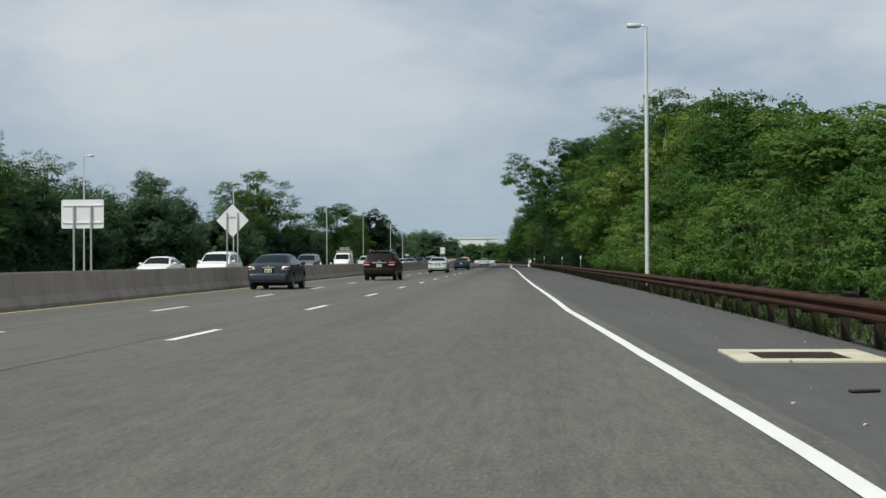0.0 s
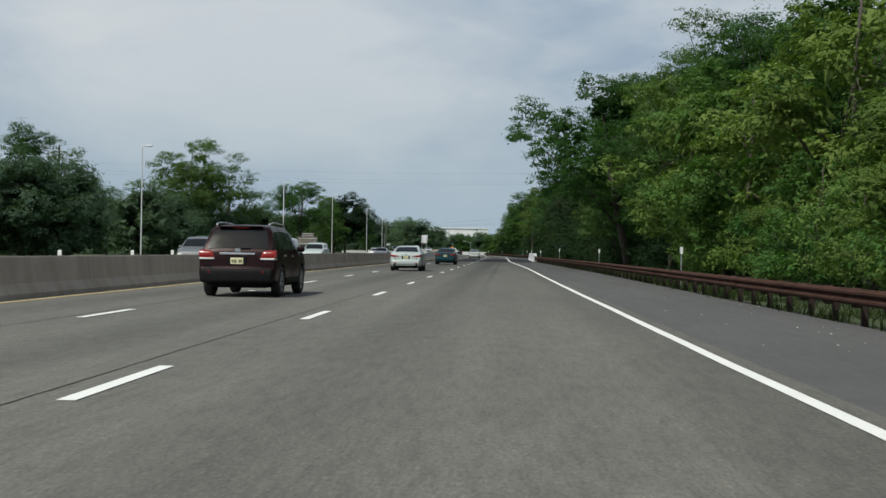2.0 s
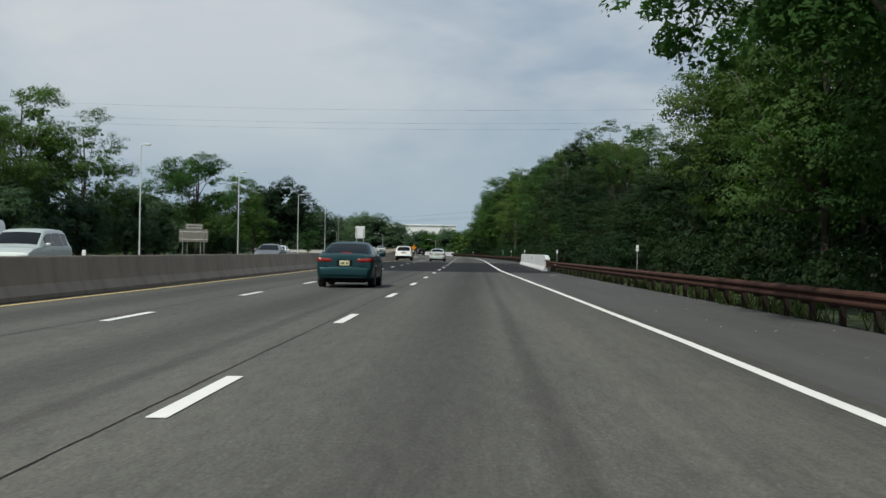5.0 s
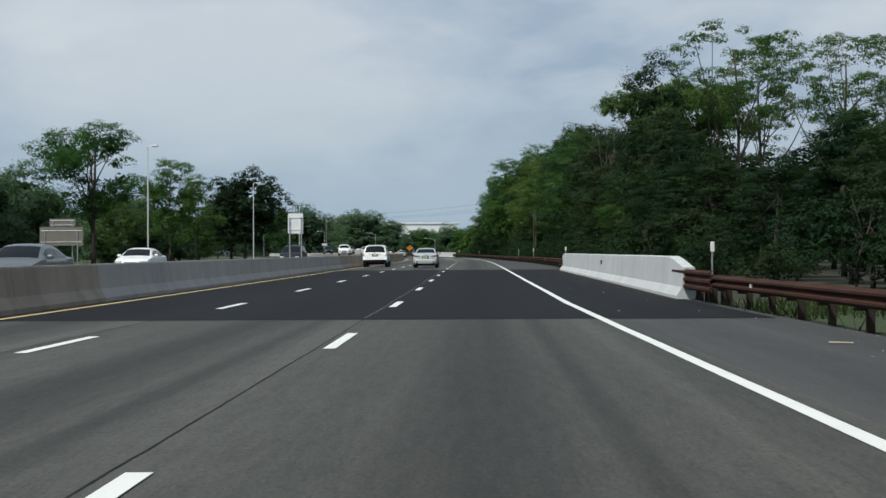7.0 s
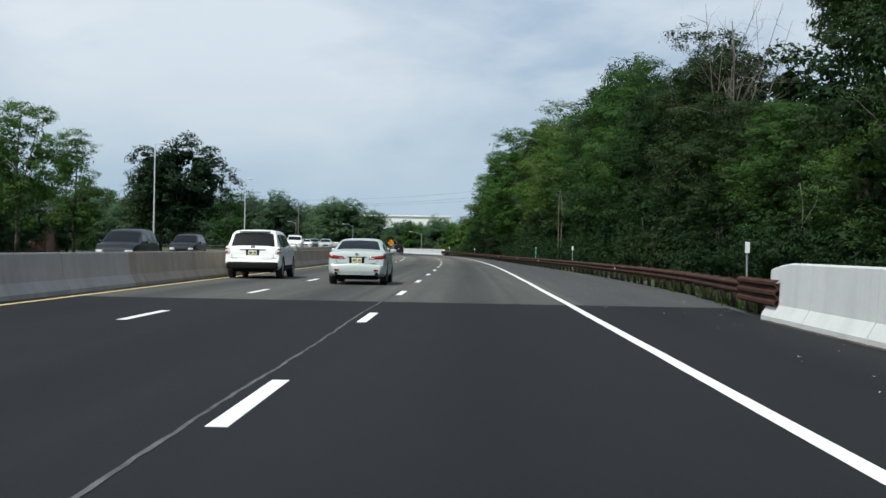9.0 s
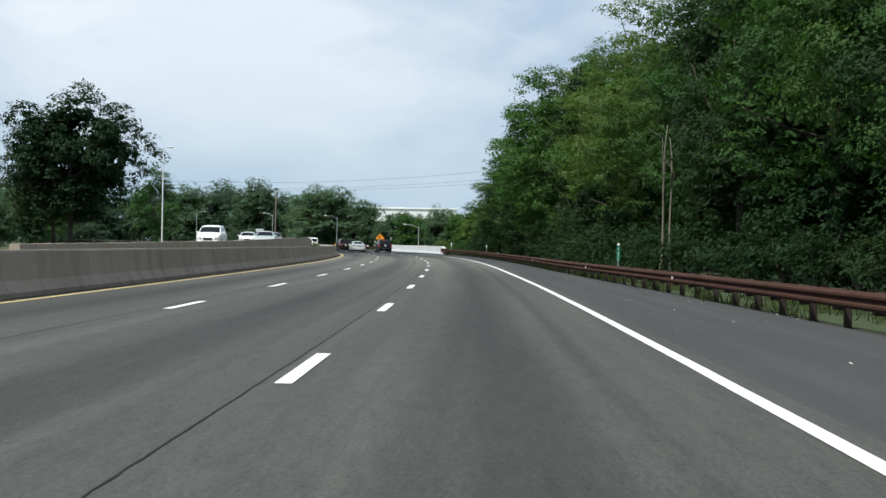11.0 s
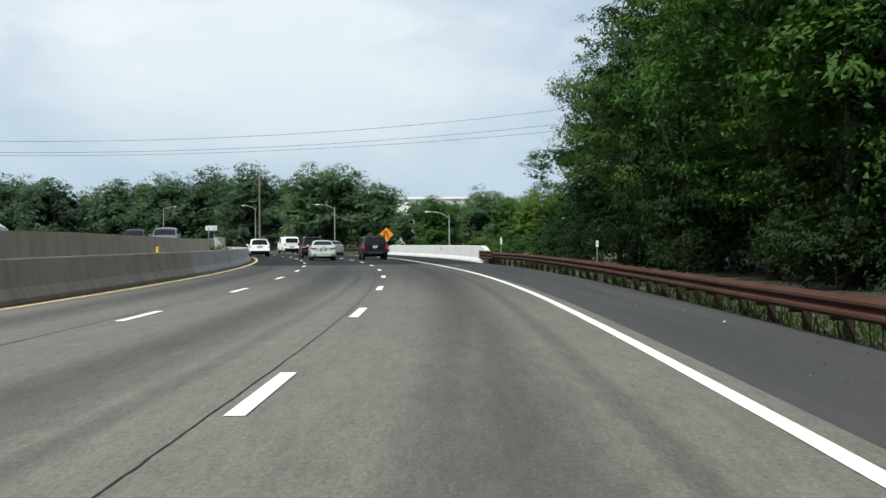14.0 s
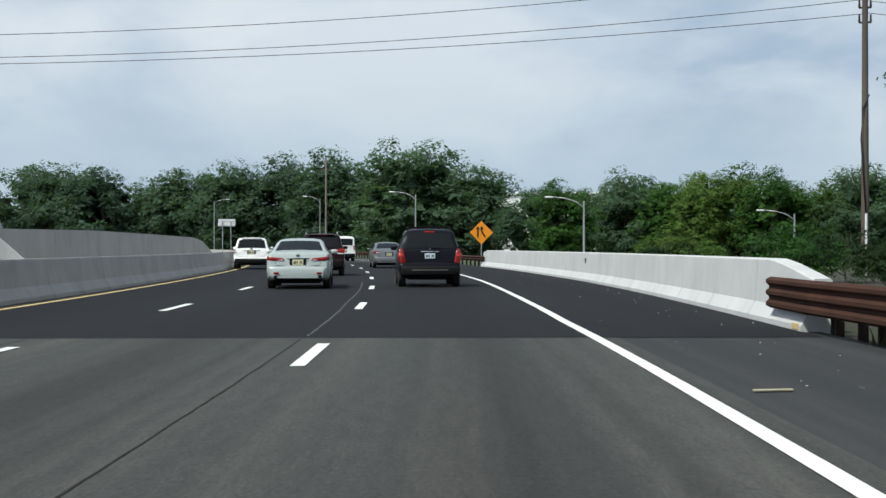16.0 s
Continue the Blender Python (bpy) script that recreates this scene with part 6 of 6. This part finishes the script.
def car(name, label, category, m, style, L, W, H, paint, wheel_r=0.33, wheels=(0.95, 3.65), spokes=5, belt=None, roof=None, clear=None,
        lamps=(), plate=None, chrome=None, badge=None, dark_bumper=None, lit=(), high_stop=None, rails=False, pipes=(), glass_y=None, wiper=False,
        front=False, reflectors=None, patches=(), lid=None, strip_z=None, spoiler=False, door_lines=True, rack=False):
    top = {"suv": SUV_TOP, "sedan": SEDAN_TOP, "van": VAN_TOP}[style]
    belt = belt or {"suv": 1.03, "sedan": 0.93, "van": 1.2}[style] * H / {"suv": 1.70, "sedan": 1.43, "van": 2.1}[style]
    roof = roof or W / 2 * {"suv": 0.76, "sedan": 0.68, "van": 0.86}[style]
    sh = Shape(top, L, W, H, belt, roof, clear or (0.24 if style == "sedan" else 0.30))
    k = L / top[-1][0]
    th = thing(name, label, category, m)
    body = part("body", skin(sh, wheels, wheel_r, paint), None, th)
    tyre, rim = wheel_meshes(wheel_r, 0.215, spokes, M_RIM)
    for y in wheels:
        for sgn in (-1, 1):
            w = part("wheel", tyre, None, th, m=Matrix.LocRotScale((sgn * (W / 2 - 0.115), y, wheel_r), Euler((0, 0, 0 if sgn > 0 else math.pi)), None))
            part("rim", rim, None, w)
    under = box(W - 0.5, L - 0.5, 0.16, (0, L / 2, sh.clear + 0.0), 0.04, 1)
    part("underbody", under, M_TRIM, th)
    gy = glass_y or {"suv": ((.215, .50), (2.93, 3.58)), "sedan": ((.82, 1.42), (2.76, 3.38)), "van": ((.085, .16), (3.75, 4.42))}[style]
    part("rear_window", over_top(sh, gy[0][0] * k, gy[0][1] * k, 0.05 if style != "van" else 0.12, inset_top=0.07), M_GLASS, th, "dark tinted glass", smooth=True)
    part("windscreen", over_top(sh, gy[1][0] * k, gy[1][1] * k, 0.04), M_GLASS, th, "dark glass", smooth=True)
    spans = {"suv": ((.62, 1.12, -0.06), (1.2, 2.12, 0), (2.2, 3.1, 0.0)), "sedan": ((1.02, 1.98, -0.0), (2.06, 3.0, 0.0)), "van": ((2.6, 3.5, 0),)}[style]
    for y0, y1, rake in spans:
        for sgn in (-1, 1):
            part("side_window", side_pane(sh, sgn, y0 * k, y1 * k), M_GLASS, th, smooth=True)
    # seams round the doors, a crease and handles
    if door_lines:
        for y in {"suv": (1.14, 2.16, 3.2), "sedan": (1.25, 2.02, 3.05), "van": (2.5, 3.55)}[style]:
            for sgn in (-1, 1):
                z0, z1 = sh.clear + 0.16, sh.belt_z(y * k)
                pts = [(sgn * (sh.W * sh.plan(y * k) * (1.0 if z < 0.7 else 0.99) - (0.0 if z < 0.7 else (z - 0.7) * 0.06) + 0.001), y * k, z) for z in np.linspace(z0, z1, 5)]
                v, f = tube(pts, 0.0025, 4)
                part("door_seam", mesh_from("door_seam", v, f), M_TRIM, body)
        for y in {"suv": (1.35, 2.35), "sedan": (1.42, 2.2), "van": (2.7,)}[style]:
            for sgn in (-1, 1):
                part("door_handle", box(0.035, 0.2, 0.03, (sgn * (sh.W * 0.985 + 0.005), y * k, sh.belt_z(y * k) - 0.1), 0.012, 2), paint if not chrome else M_CHROME, body, smooth=True, angle=40)
    for sgn in (-1, 1):
        y = {"suv": 3.12, "sedan": 3.0, "van": 3.85}[style] * k
        part("mirror", box(0.2, 0.11, 0.14, (sgn * (sh.W + 0.06), y, sh.belt_z(y) + 0.09), 0.045, 3), paint, th, smooth=True, angle=50)
    # rear lamps: (x centre, z centre, width, height, material, yaw)
    for x, z, w, h, mat_, yaw in lamps:
        for sgn in (-1, 1):
            y = sh.tail(z)
            turn = Matrix.Rotation(radians(yaw) * sgn, 3, "Z")
            part("rear_lamp", box(w, 0.16, h, (sgn * x, y + 0.068, z), 0.03, 3, turn=turn), mat_, th, smooth=True, angle=40)
    for quad, mat_, lift in patches:
        for sgn in (-1, 1):
            part("rear_lamp" if mat_ is not M_CLEAR else "lamp_insert", tail_patch(sh, quad, sgn, lift), mat_, th, smooth=True, angle=50)
    if lid:
        x, z0, z1 = lid
        pts = [on_tail(sh, u, z, 0.002) for u, z in ((-x, z1), (-x, (z0 + z1) / 2), (-x + 0.03, z0), (-x * 0.5, z0 - 0.004), (0, z0 - 0.006), (x * 0.5, z0 - 0.004), (x - 0.03, z0), (x, (z0 + z1) / 2), (x, z1))]
        v, f = tube(pts, 0.006, 5)
        part("boot_seam", mesh_from("boot_seam", v, f), M_TRIM, body)
    if strip_z:
        part("bumper_strip", box(1.05, 0.03, 0.05, (0, -0.035, strip_z), 0.012, 2), M_POST_GREY, th, "grey bumper strip", smooth=True, angle=40)
    for x, z, w, h, mat_ in lit:
        for sgn in (-1, 1):
            part("lamp_insert", box(w, 0.05, h, (sgn * x, sh.tail(z) - 0.008, z), 0.012, 2, turn=Matrix.Rotation(radians(8) * sgn, 3, "Z")), mat_, th, smooth=True, angle=40)
    if high_stop:
        z, w = high_stop
        part("stop_lamp", box(w, 0.05, 0.035, (0, sh.tail(z) - 0.005, z), 0.01, 1), M_RED_LIT, th)
    if spoiler:
        z = sh.H - 0.06
        part("spoiler", box(sh.roof * 1.5, 0.2, 0.035, (0, sh.tail(sh.H * 0.95) + 0.0, z + 0.005), 0.015, 2), paint, th, smooth=True, angle=50)
    if plate:
        z, mat_ = plate
        holder = part("plate_recess", box(0.46, 0.03, 0.2, (0, sh.tail(z) - 0.006, z), 0.01, 1), M_TRIM, th)
        pl = part("number_plate", box(0.305, 0.012, 0.152, (0, sh.tail(z) - 0.027, z), 0.004, 1), mat_, th)
        for i in range(6):
            if i != 3:
                part("bar", box(0.026, 0.004, 0.07, (-0.105 + 0.042 * i, sh.tail(z) - 0.0345, z - 0.005), 0), M_TRIM, pl, "plain dark bar")
    if chrome:
        z, w, h = chrome
        part("chrome_strip", box(w, 0.035, h, (0, sh.tail(z) - 0.012, z), 0.012, 2), M_CHROME, th, smooth=True, angle=40)
    if badge:
        z, w = badge
        b = bmesh.new()
        rod((0, sh.tail(z) - 0.03, z), (0, sh.tail(z) + 0.03, z), w / 2, None, 18, b)
        for v in b.verts:
            v.co.z = z + (v.co.z - z) * 0.62
        part("badge", b, M_CHROME, th, "plain oval badge", smooth=True, angle=40)
    if dark_bumper:
        z0, z1 = dark_bumper
        part("bumper_cladding", box(W * 0.93, 0.34, z1 - z0, (0, 0.135, (z0 + z1) / 2), 0.07, 3), M_TRIM, th, "black plastic lower bumper", smooth=True, angle=50)
        for sgn in (-1, 1):
            part("sill_cladding", box(0.06, wheels[1] - wheels[0] - 2 * wheel_r - 0.1, 0.14, (sgn * (sh.W - 0.012), (wheels[0] + wheels[1]) / 2, sh.clear + 0.09), 0.02, 2), M_TRIM, th)
    elif style == "sedan":
        part("bumper_valance", box(W * 0.7, 0.2, 0.1, (0, 0.12, sh.clear + 0.08), 0.03, 2), M_TRIM, th)
    part("bumper_seam", box(W * 0.86, 0.012, 0.008, (0, sh.tail(sh.tz[3]) - 0.004, sh.tz[3]), 0), M_TRIM, body)
    if reflectors:
        z, x, w, h = reflectors
        for sgn in (-1, 1):
            part("reflector", box(w, 0.05, h, (sgn * x, 0.005, z), 0.01, 1, turn=Matrix.Rotation(radians(14) * sgn, 3, "Z")), M_RED, th)
    for x in pipes:
        for sgn in (-1, 1):
            part("exhaust_pipe", rod((sgn * x, -0.03, sh.clear + 0.1), (sgn * x, 0.2, sh.clear + 0.1), 0.055, None, 14), M_TRIM, th, smooth=True, angle=40)
    if rails:
        for sgn in (-1, 1):
            x = sh.roof * 0.9
            ys = [0.72, 0.8, 1.1, 1.8, 2.4, 2.6, 2.68]
            pts = [(sgn * x, y * k, sh.top(y * k) + (0.0 if i in (0, 6) else 0.055 if i not in (1, 5) else 0.04)) for i, y in enumerate(ys)]
            v, f = tube(pts, 0.022, 8)
            part("roof_rail", mesh_from("roof_rail", v, f, True), M_GALV if not rack else M_TRIM, th)
        if rack:
            for y in (1.0, 2.0):
                part("roof_bar", box(sh.roof * 1.8, 0.05, 0.03, (0, y * k, sh.top(y * k) + 0.055), 0.01, 1), M_TRIM, th)
    if wiper:
        z = sh.belt + 0.1
        part("wiper", box(0.42, 0.02, 0.025, (0.1, sh.tail(z) - 0.025, z), 0.005, 1, turn=Matrix.Rotation(radians(-5), 3, "Y")), M_TRIM, th)
    if front:
        z = 0.68 if style != "sedan" else 0.64
        for sgn in (-1, 1):
            part("headlamp", box(0.36, 0.14, 0.17, (sgn * W * 0.34, L - 0.06, z + 0.06), 0.04, 2, turn=Matrix.Rotation(radians(-22) * sgn, 3, "Z")), M_CLEAR, th, smooth=True, angle=40)
        part("grille", box(W * 0.38, 0.08, 0.16, (0, L + 0.0, z), 0.02, 1), M_TRIM, th)
        part("lower_grille", box(W * 0.5, 0.08, 0.1, (0, L - 0.01, z - 0.22), 0.02, 1), M_TRIM, th)
    else:
        part("front_lamp_strip", box(W * 0.6, 0.06, 0.12, (0, L - 0.01, 0.66), 0.02, 1), M_CLEAR, th)
    return th


P_BLACK = car_paint("black_blue_paint", (0.006, 0.0065, 0.011), 0.1)
P_MAROON = car_paint("dark_maroon_paint", (0.015, 0.0045, 0.006), 0.15)
P_SILVER = car_paint("pale_silver_green_paint", (0.47, 0.525, 0.515), 0.2)
P_WHITE = car_paint("white_paint", (0.80, 0.81, 0.80), 0.0)
P_SLATE = car_paint("slate_grey_paint", (0.04, 0.05, 0.064), 0.3)
P_TEAL = car_paint("dark_teal_paint", (0.014, 0.045, 0.053), 0.3)
P_GREY = car_paint("mid_grey_paint", (0.19, 0.20, 0.21), 0.5)
P_DARK = car_paint("charcoal_paint", (0.03, 0.033, 0.04), 0.4)

car("suv", "black compact SUV with roof rack and chrome strip", "suv", rpose(494.0, 1.70, -0.02, 1), "suv", 4.35, 1.84, 1.72, P_BLACK, 0.35, (0.86, 3.49),
    patches=((((.70, .72), (1.04, .69), (1.02, 1.13), (.77, 1.12)), M_RED, 0.02), (((.76, .88), (.98, .87), (.98, 1.0), (.79, 1.0)), M_RED_LIT, 0.03)), lid=(0.66, 0.64, 1.0), strip_z=0.5, plate=(0.92, M_PLATE_WHITE), chrome=(1.04, 0.52, 0.04), badge=(1.12, 0.09), dark_bumper=(0.34, 0.62),
    high_stop=(1.62, 0.3), rails=True, rack=True, wiper=True)
maroon_suv = car("suv", "dark maroon SUV with red tail lamps and silver roof rails", "suv", rpose(99.6, -3.05, -0.02, -1.5), "suv", 4.68, 1.88, 1.74, P_MAROON, 0.37, (0.95, 3.65), spokes=6,
    patches=((((.52, .92), (1.1, .92), (1.08, 1.13), (.60, 1.11)), M_RED, 0.02), (((.54, .885), (1.08, .885), (1.08, .94), (.53, .94)), M_CLEAR, 0.028)), lid=(0.7, 0.7, 0.9), plate=(0.86, M_PLATE), chrome=(1.03, 0.86, 0.06), badge=(1.12, 0.16), dark_bumper=(0.34, 0.68),
    high_stop=(1.66, 0.38), rails=True, wiper=True, spoiler=True, reflectors=(0.60, 0.72, 0.2, 0.06))
silver_sedan = car("sedan", "pale silver-green saloon with angular red tail lamps", "car", rpose(143.7, -2.25, -0.02, 0), "sedan", 4.58, 1.80, 1.43, P_SILVER, 0.33, (1.0, 3.73), spokes=7,
    patches=((((.33, .775), (1.0, .785), (1.0, .94), (.37, .875)), M_RED, 0.016), (((.39, .795), (.56, .797), (.55, .835), (.40, .825)), M_CLEAR, 0.024)), lid=(0.63, 0.668, 0.78), plate=(0.755, M_PLATE), chrome=(0.865, 0.62, 0.022), badge=(0.945, 0.11), reflectors=(0.45, 0.60, 0.15, 0.055), pipes=(0.62,))
white_suv = car("suv", "white SUV with black lower bumper and grey-red lamps", "suv", rpose(298.6, -5.75, -0.02, 0), "suv", 4.72, 1.92, 1.70, P_WHITE, 0.37, (0.98, 3.80), spokes=8,
    patches=((((.76, .82), (1.1, .82), (1.08, 1.1), (.80, 1.12)), M_CLEAR, 0.02), (((.83, .87), (1.02, .87), (1.01, .95), (.84, .95)), M_RED, 0.03), (((.84, 0.99), (1.01, 0.99), (1.0, 1.06), (.85, 1.06)), M_RED, 0.03)), lid=(0.72, 0.68, 0.84), plate=(0.90, M_PLATE), chrome=(1.01, 0.9, 0.03), badge=(1.09, 0.16), dark_bumper=(0.32, 0.58), wiper=False, spoiler=True)
car("sedan", "slate grey saloon with clear-and-red tail lamps", "car", rpose(76.0, -5.2, -0.02, 0), "sedan", 4.82, 1.80, 1.47, P_SLATE, 0.33, (1.02, 3.80), spokes=8,
    patches=((((.52, .80), (1.0, .80), (1.0, .97), (.56, .95)), M_CLEAR, 0.016), (((.62, .82), (.92, .82), (.92, .95), (.64, .94)), M_RED, 0.024)), lid=(0.6, 0.66, 0.8), plate=(0.78, M_PLATE), chrome=(0.90, 0.52, 0.05), badge=(0.96, 0.1))
car("sedan", "dark teal saloon with full-width red lamps", "car", rpose(183.0, -1.85, -0.02, 0), "sedan", 4.70, 1.78, 1.42, P_TEAL, 0.32, (1.0, 3.70), spokes=7,
    patches=((((.36, .78), (.98, .78), (.98, .93), (.36, .91)), M_RED, 0.016),), lid=(0.6, 0.66, 0.78), plate=(0.76, M_PLATE), high_stop=(1.07, 0.3))
car("sedan", "mid-grey saloon with a chrome boot strip", "car", rpose(530.5, 1.6, -0.02, 1), "sedan", 4.80, 1.80, 1.47, P_GREY, 0.33, (1.02, 3.80), spokes=8,
    patches=((((.52, .80), (1.0, .80), (1.0, .97), (.56, .95)), M_RED, 0.016), (((.55, .82), (.75, .82), (.75, .9), (.57, .9)), M_CLEAR, 0.024)), lid=(0.6, 0.66, 0.8), plate=(0.78, M_PLATE), chrome=(0.92, 0.6, 0.04))
car("van", "white van with a dark rear window", "van", rpose(567, 1.1, -0.02, 3), "van", 5.2, 2.0, 2.1, P_WHITE, 0.36, (1.1, 4.1), lamps=((0.86, 1.1, 0.14, 0.4, M_RED, 14),), plate=(0.85, M_PLATE), dark_bumper=(0.34, 0.66))
for like, s, d in ((silver_sedan, 293.2, -1.7), (silver_sedan, 492.5, -2.05), (white_suv, 527.0, -5.92), (maroon_suv, 510.0, -2.0)):
    copy_thing(like, rpose(s, d, -0.02, 1 if s > 400 else 0))


def far_z(s):
    return float(np.interp(s, [345, 420, 470, 1180], [0, 0.62, 0.75, 0.75]))


# oncoming traffic over the median
for s, d, style, paint, L, W, H, label in (
        (96.7, -15.1, "sedan", P_WHITE, 4.6, 1.8, 1.45, "white saloon on the opposite carriageway"),
        (98.2, -12.1, "suv", P_WHITE, 4.6, 1.85, 1.72, "white SUV on the opposite carriageway"),
        (145.8, -14.4, "suv", P_GREY, 4.8, 1.9, 1.8, "grey SUV on the opposite carriageway"),
        (190.1, -14.0, "suv", P_SILVER, 4.9, 1.95, 1.75, "silver SUV on the opposite carriageway"),
        (192.0, -17.2, "van", P_WHITE, 5.2, 2.0, 2.15, "white van on the opposite carriageway"),
        (266.5, -15.8, "sedan", P_WHITE, 4.7, 1.82, 1.45, "white saloon on the opposite carriageway"),
        (238.0, -12.4, "sedan", P_GREY, 4.7, 1.82, 1.48, "grey saloon on the opposite carriageway"),
        (350.0, -18.4, "suv", P_DARK, 4.9, 1.95, 1.82, "dark SUV on the opposite carriageway"),
        (315.0, -14.2, "suv", P_DARK, 5.0, 1.95, 1.8, "dark SUV on the opposite carriageway"),
        (431.2, -13.5, "sedan", P_SILVER, 4.7, 1.82, 1.45, "silver saloon on the opposite carriageway"),
        (420.3, -17.0, "suv", P_WHITE, 5.1, 1.95, 1.8, "white SUV on the opposite carriageway"),
        (497.0, -13.2, "suv", P_GREY, 4.7, 1.9, 1.7, "grey SUV on the opposite carriageway"),
        (512.0, -16.6, "suv", P_DARK, 4.7, 1.9, 1.75, "dark SUV on the opposite carriageway"),
        (455.0, -16.5, "sedan", P_WHITE, 4.7, 1.82, 1.45, "white saloon on the opposite carriageway")):
    m = Matrix.LocRotScale(rp(s + L / 2, d, far_z(s) - 0.015), Euler((0, 0, head(s) + math.pi)), None)
    car(style, label, "car" if style == "sedan" else style, m, style, L, W, H, paint, 0.34, (0.98, 0.8 * L), lamps=((0.7, 0.9, 0.2, 0.16, M_RED, 14),), front=True, dark_bumper=None)
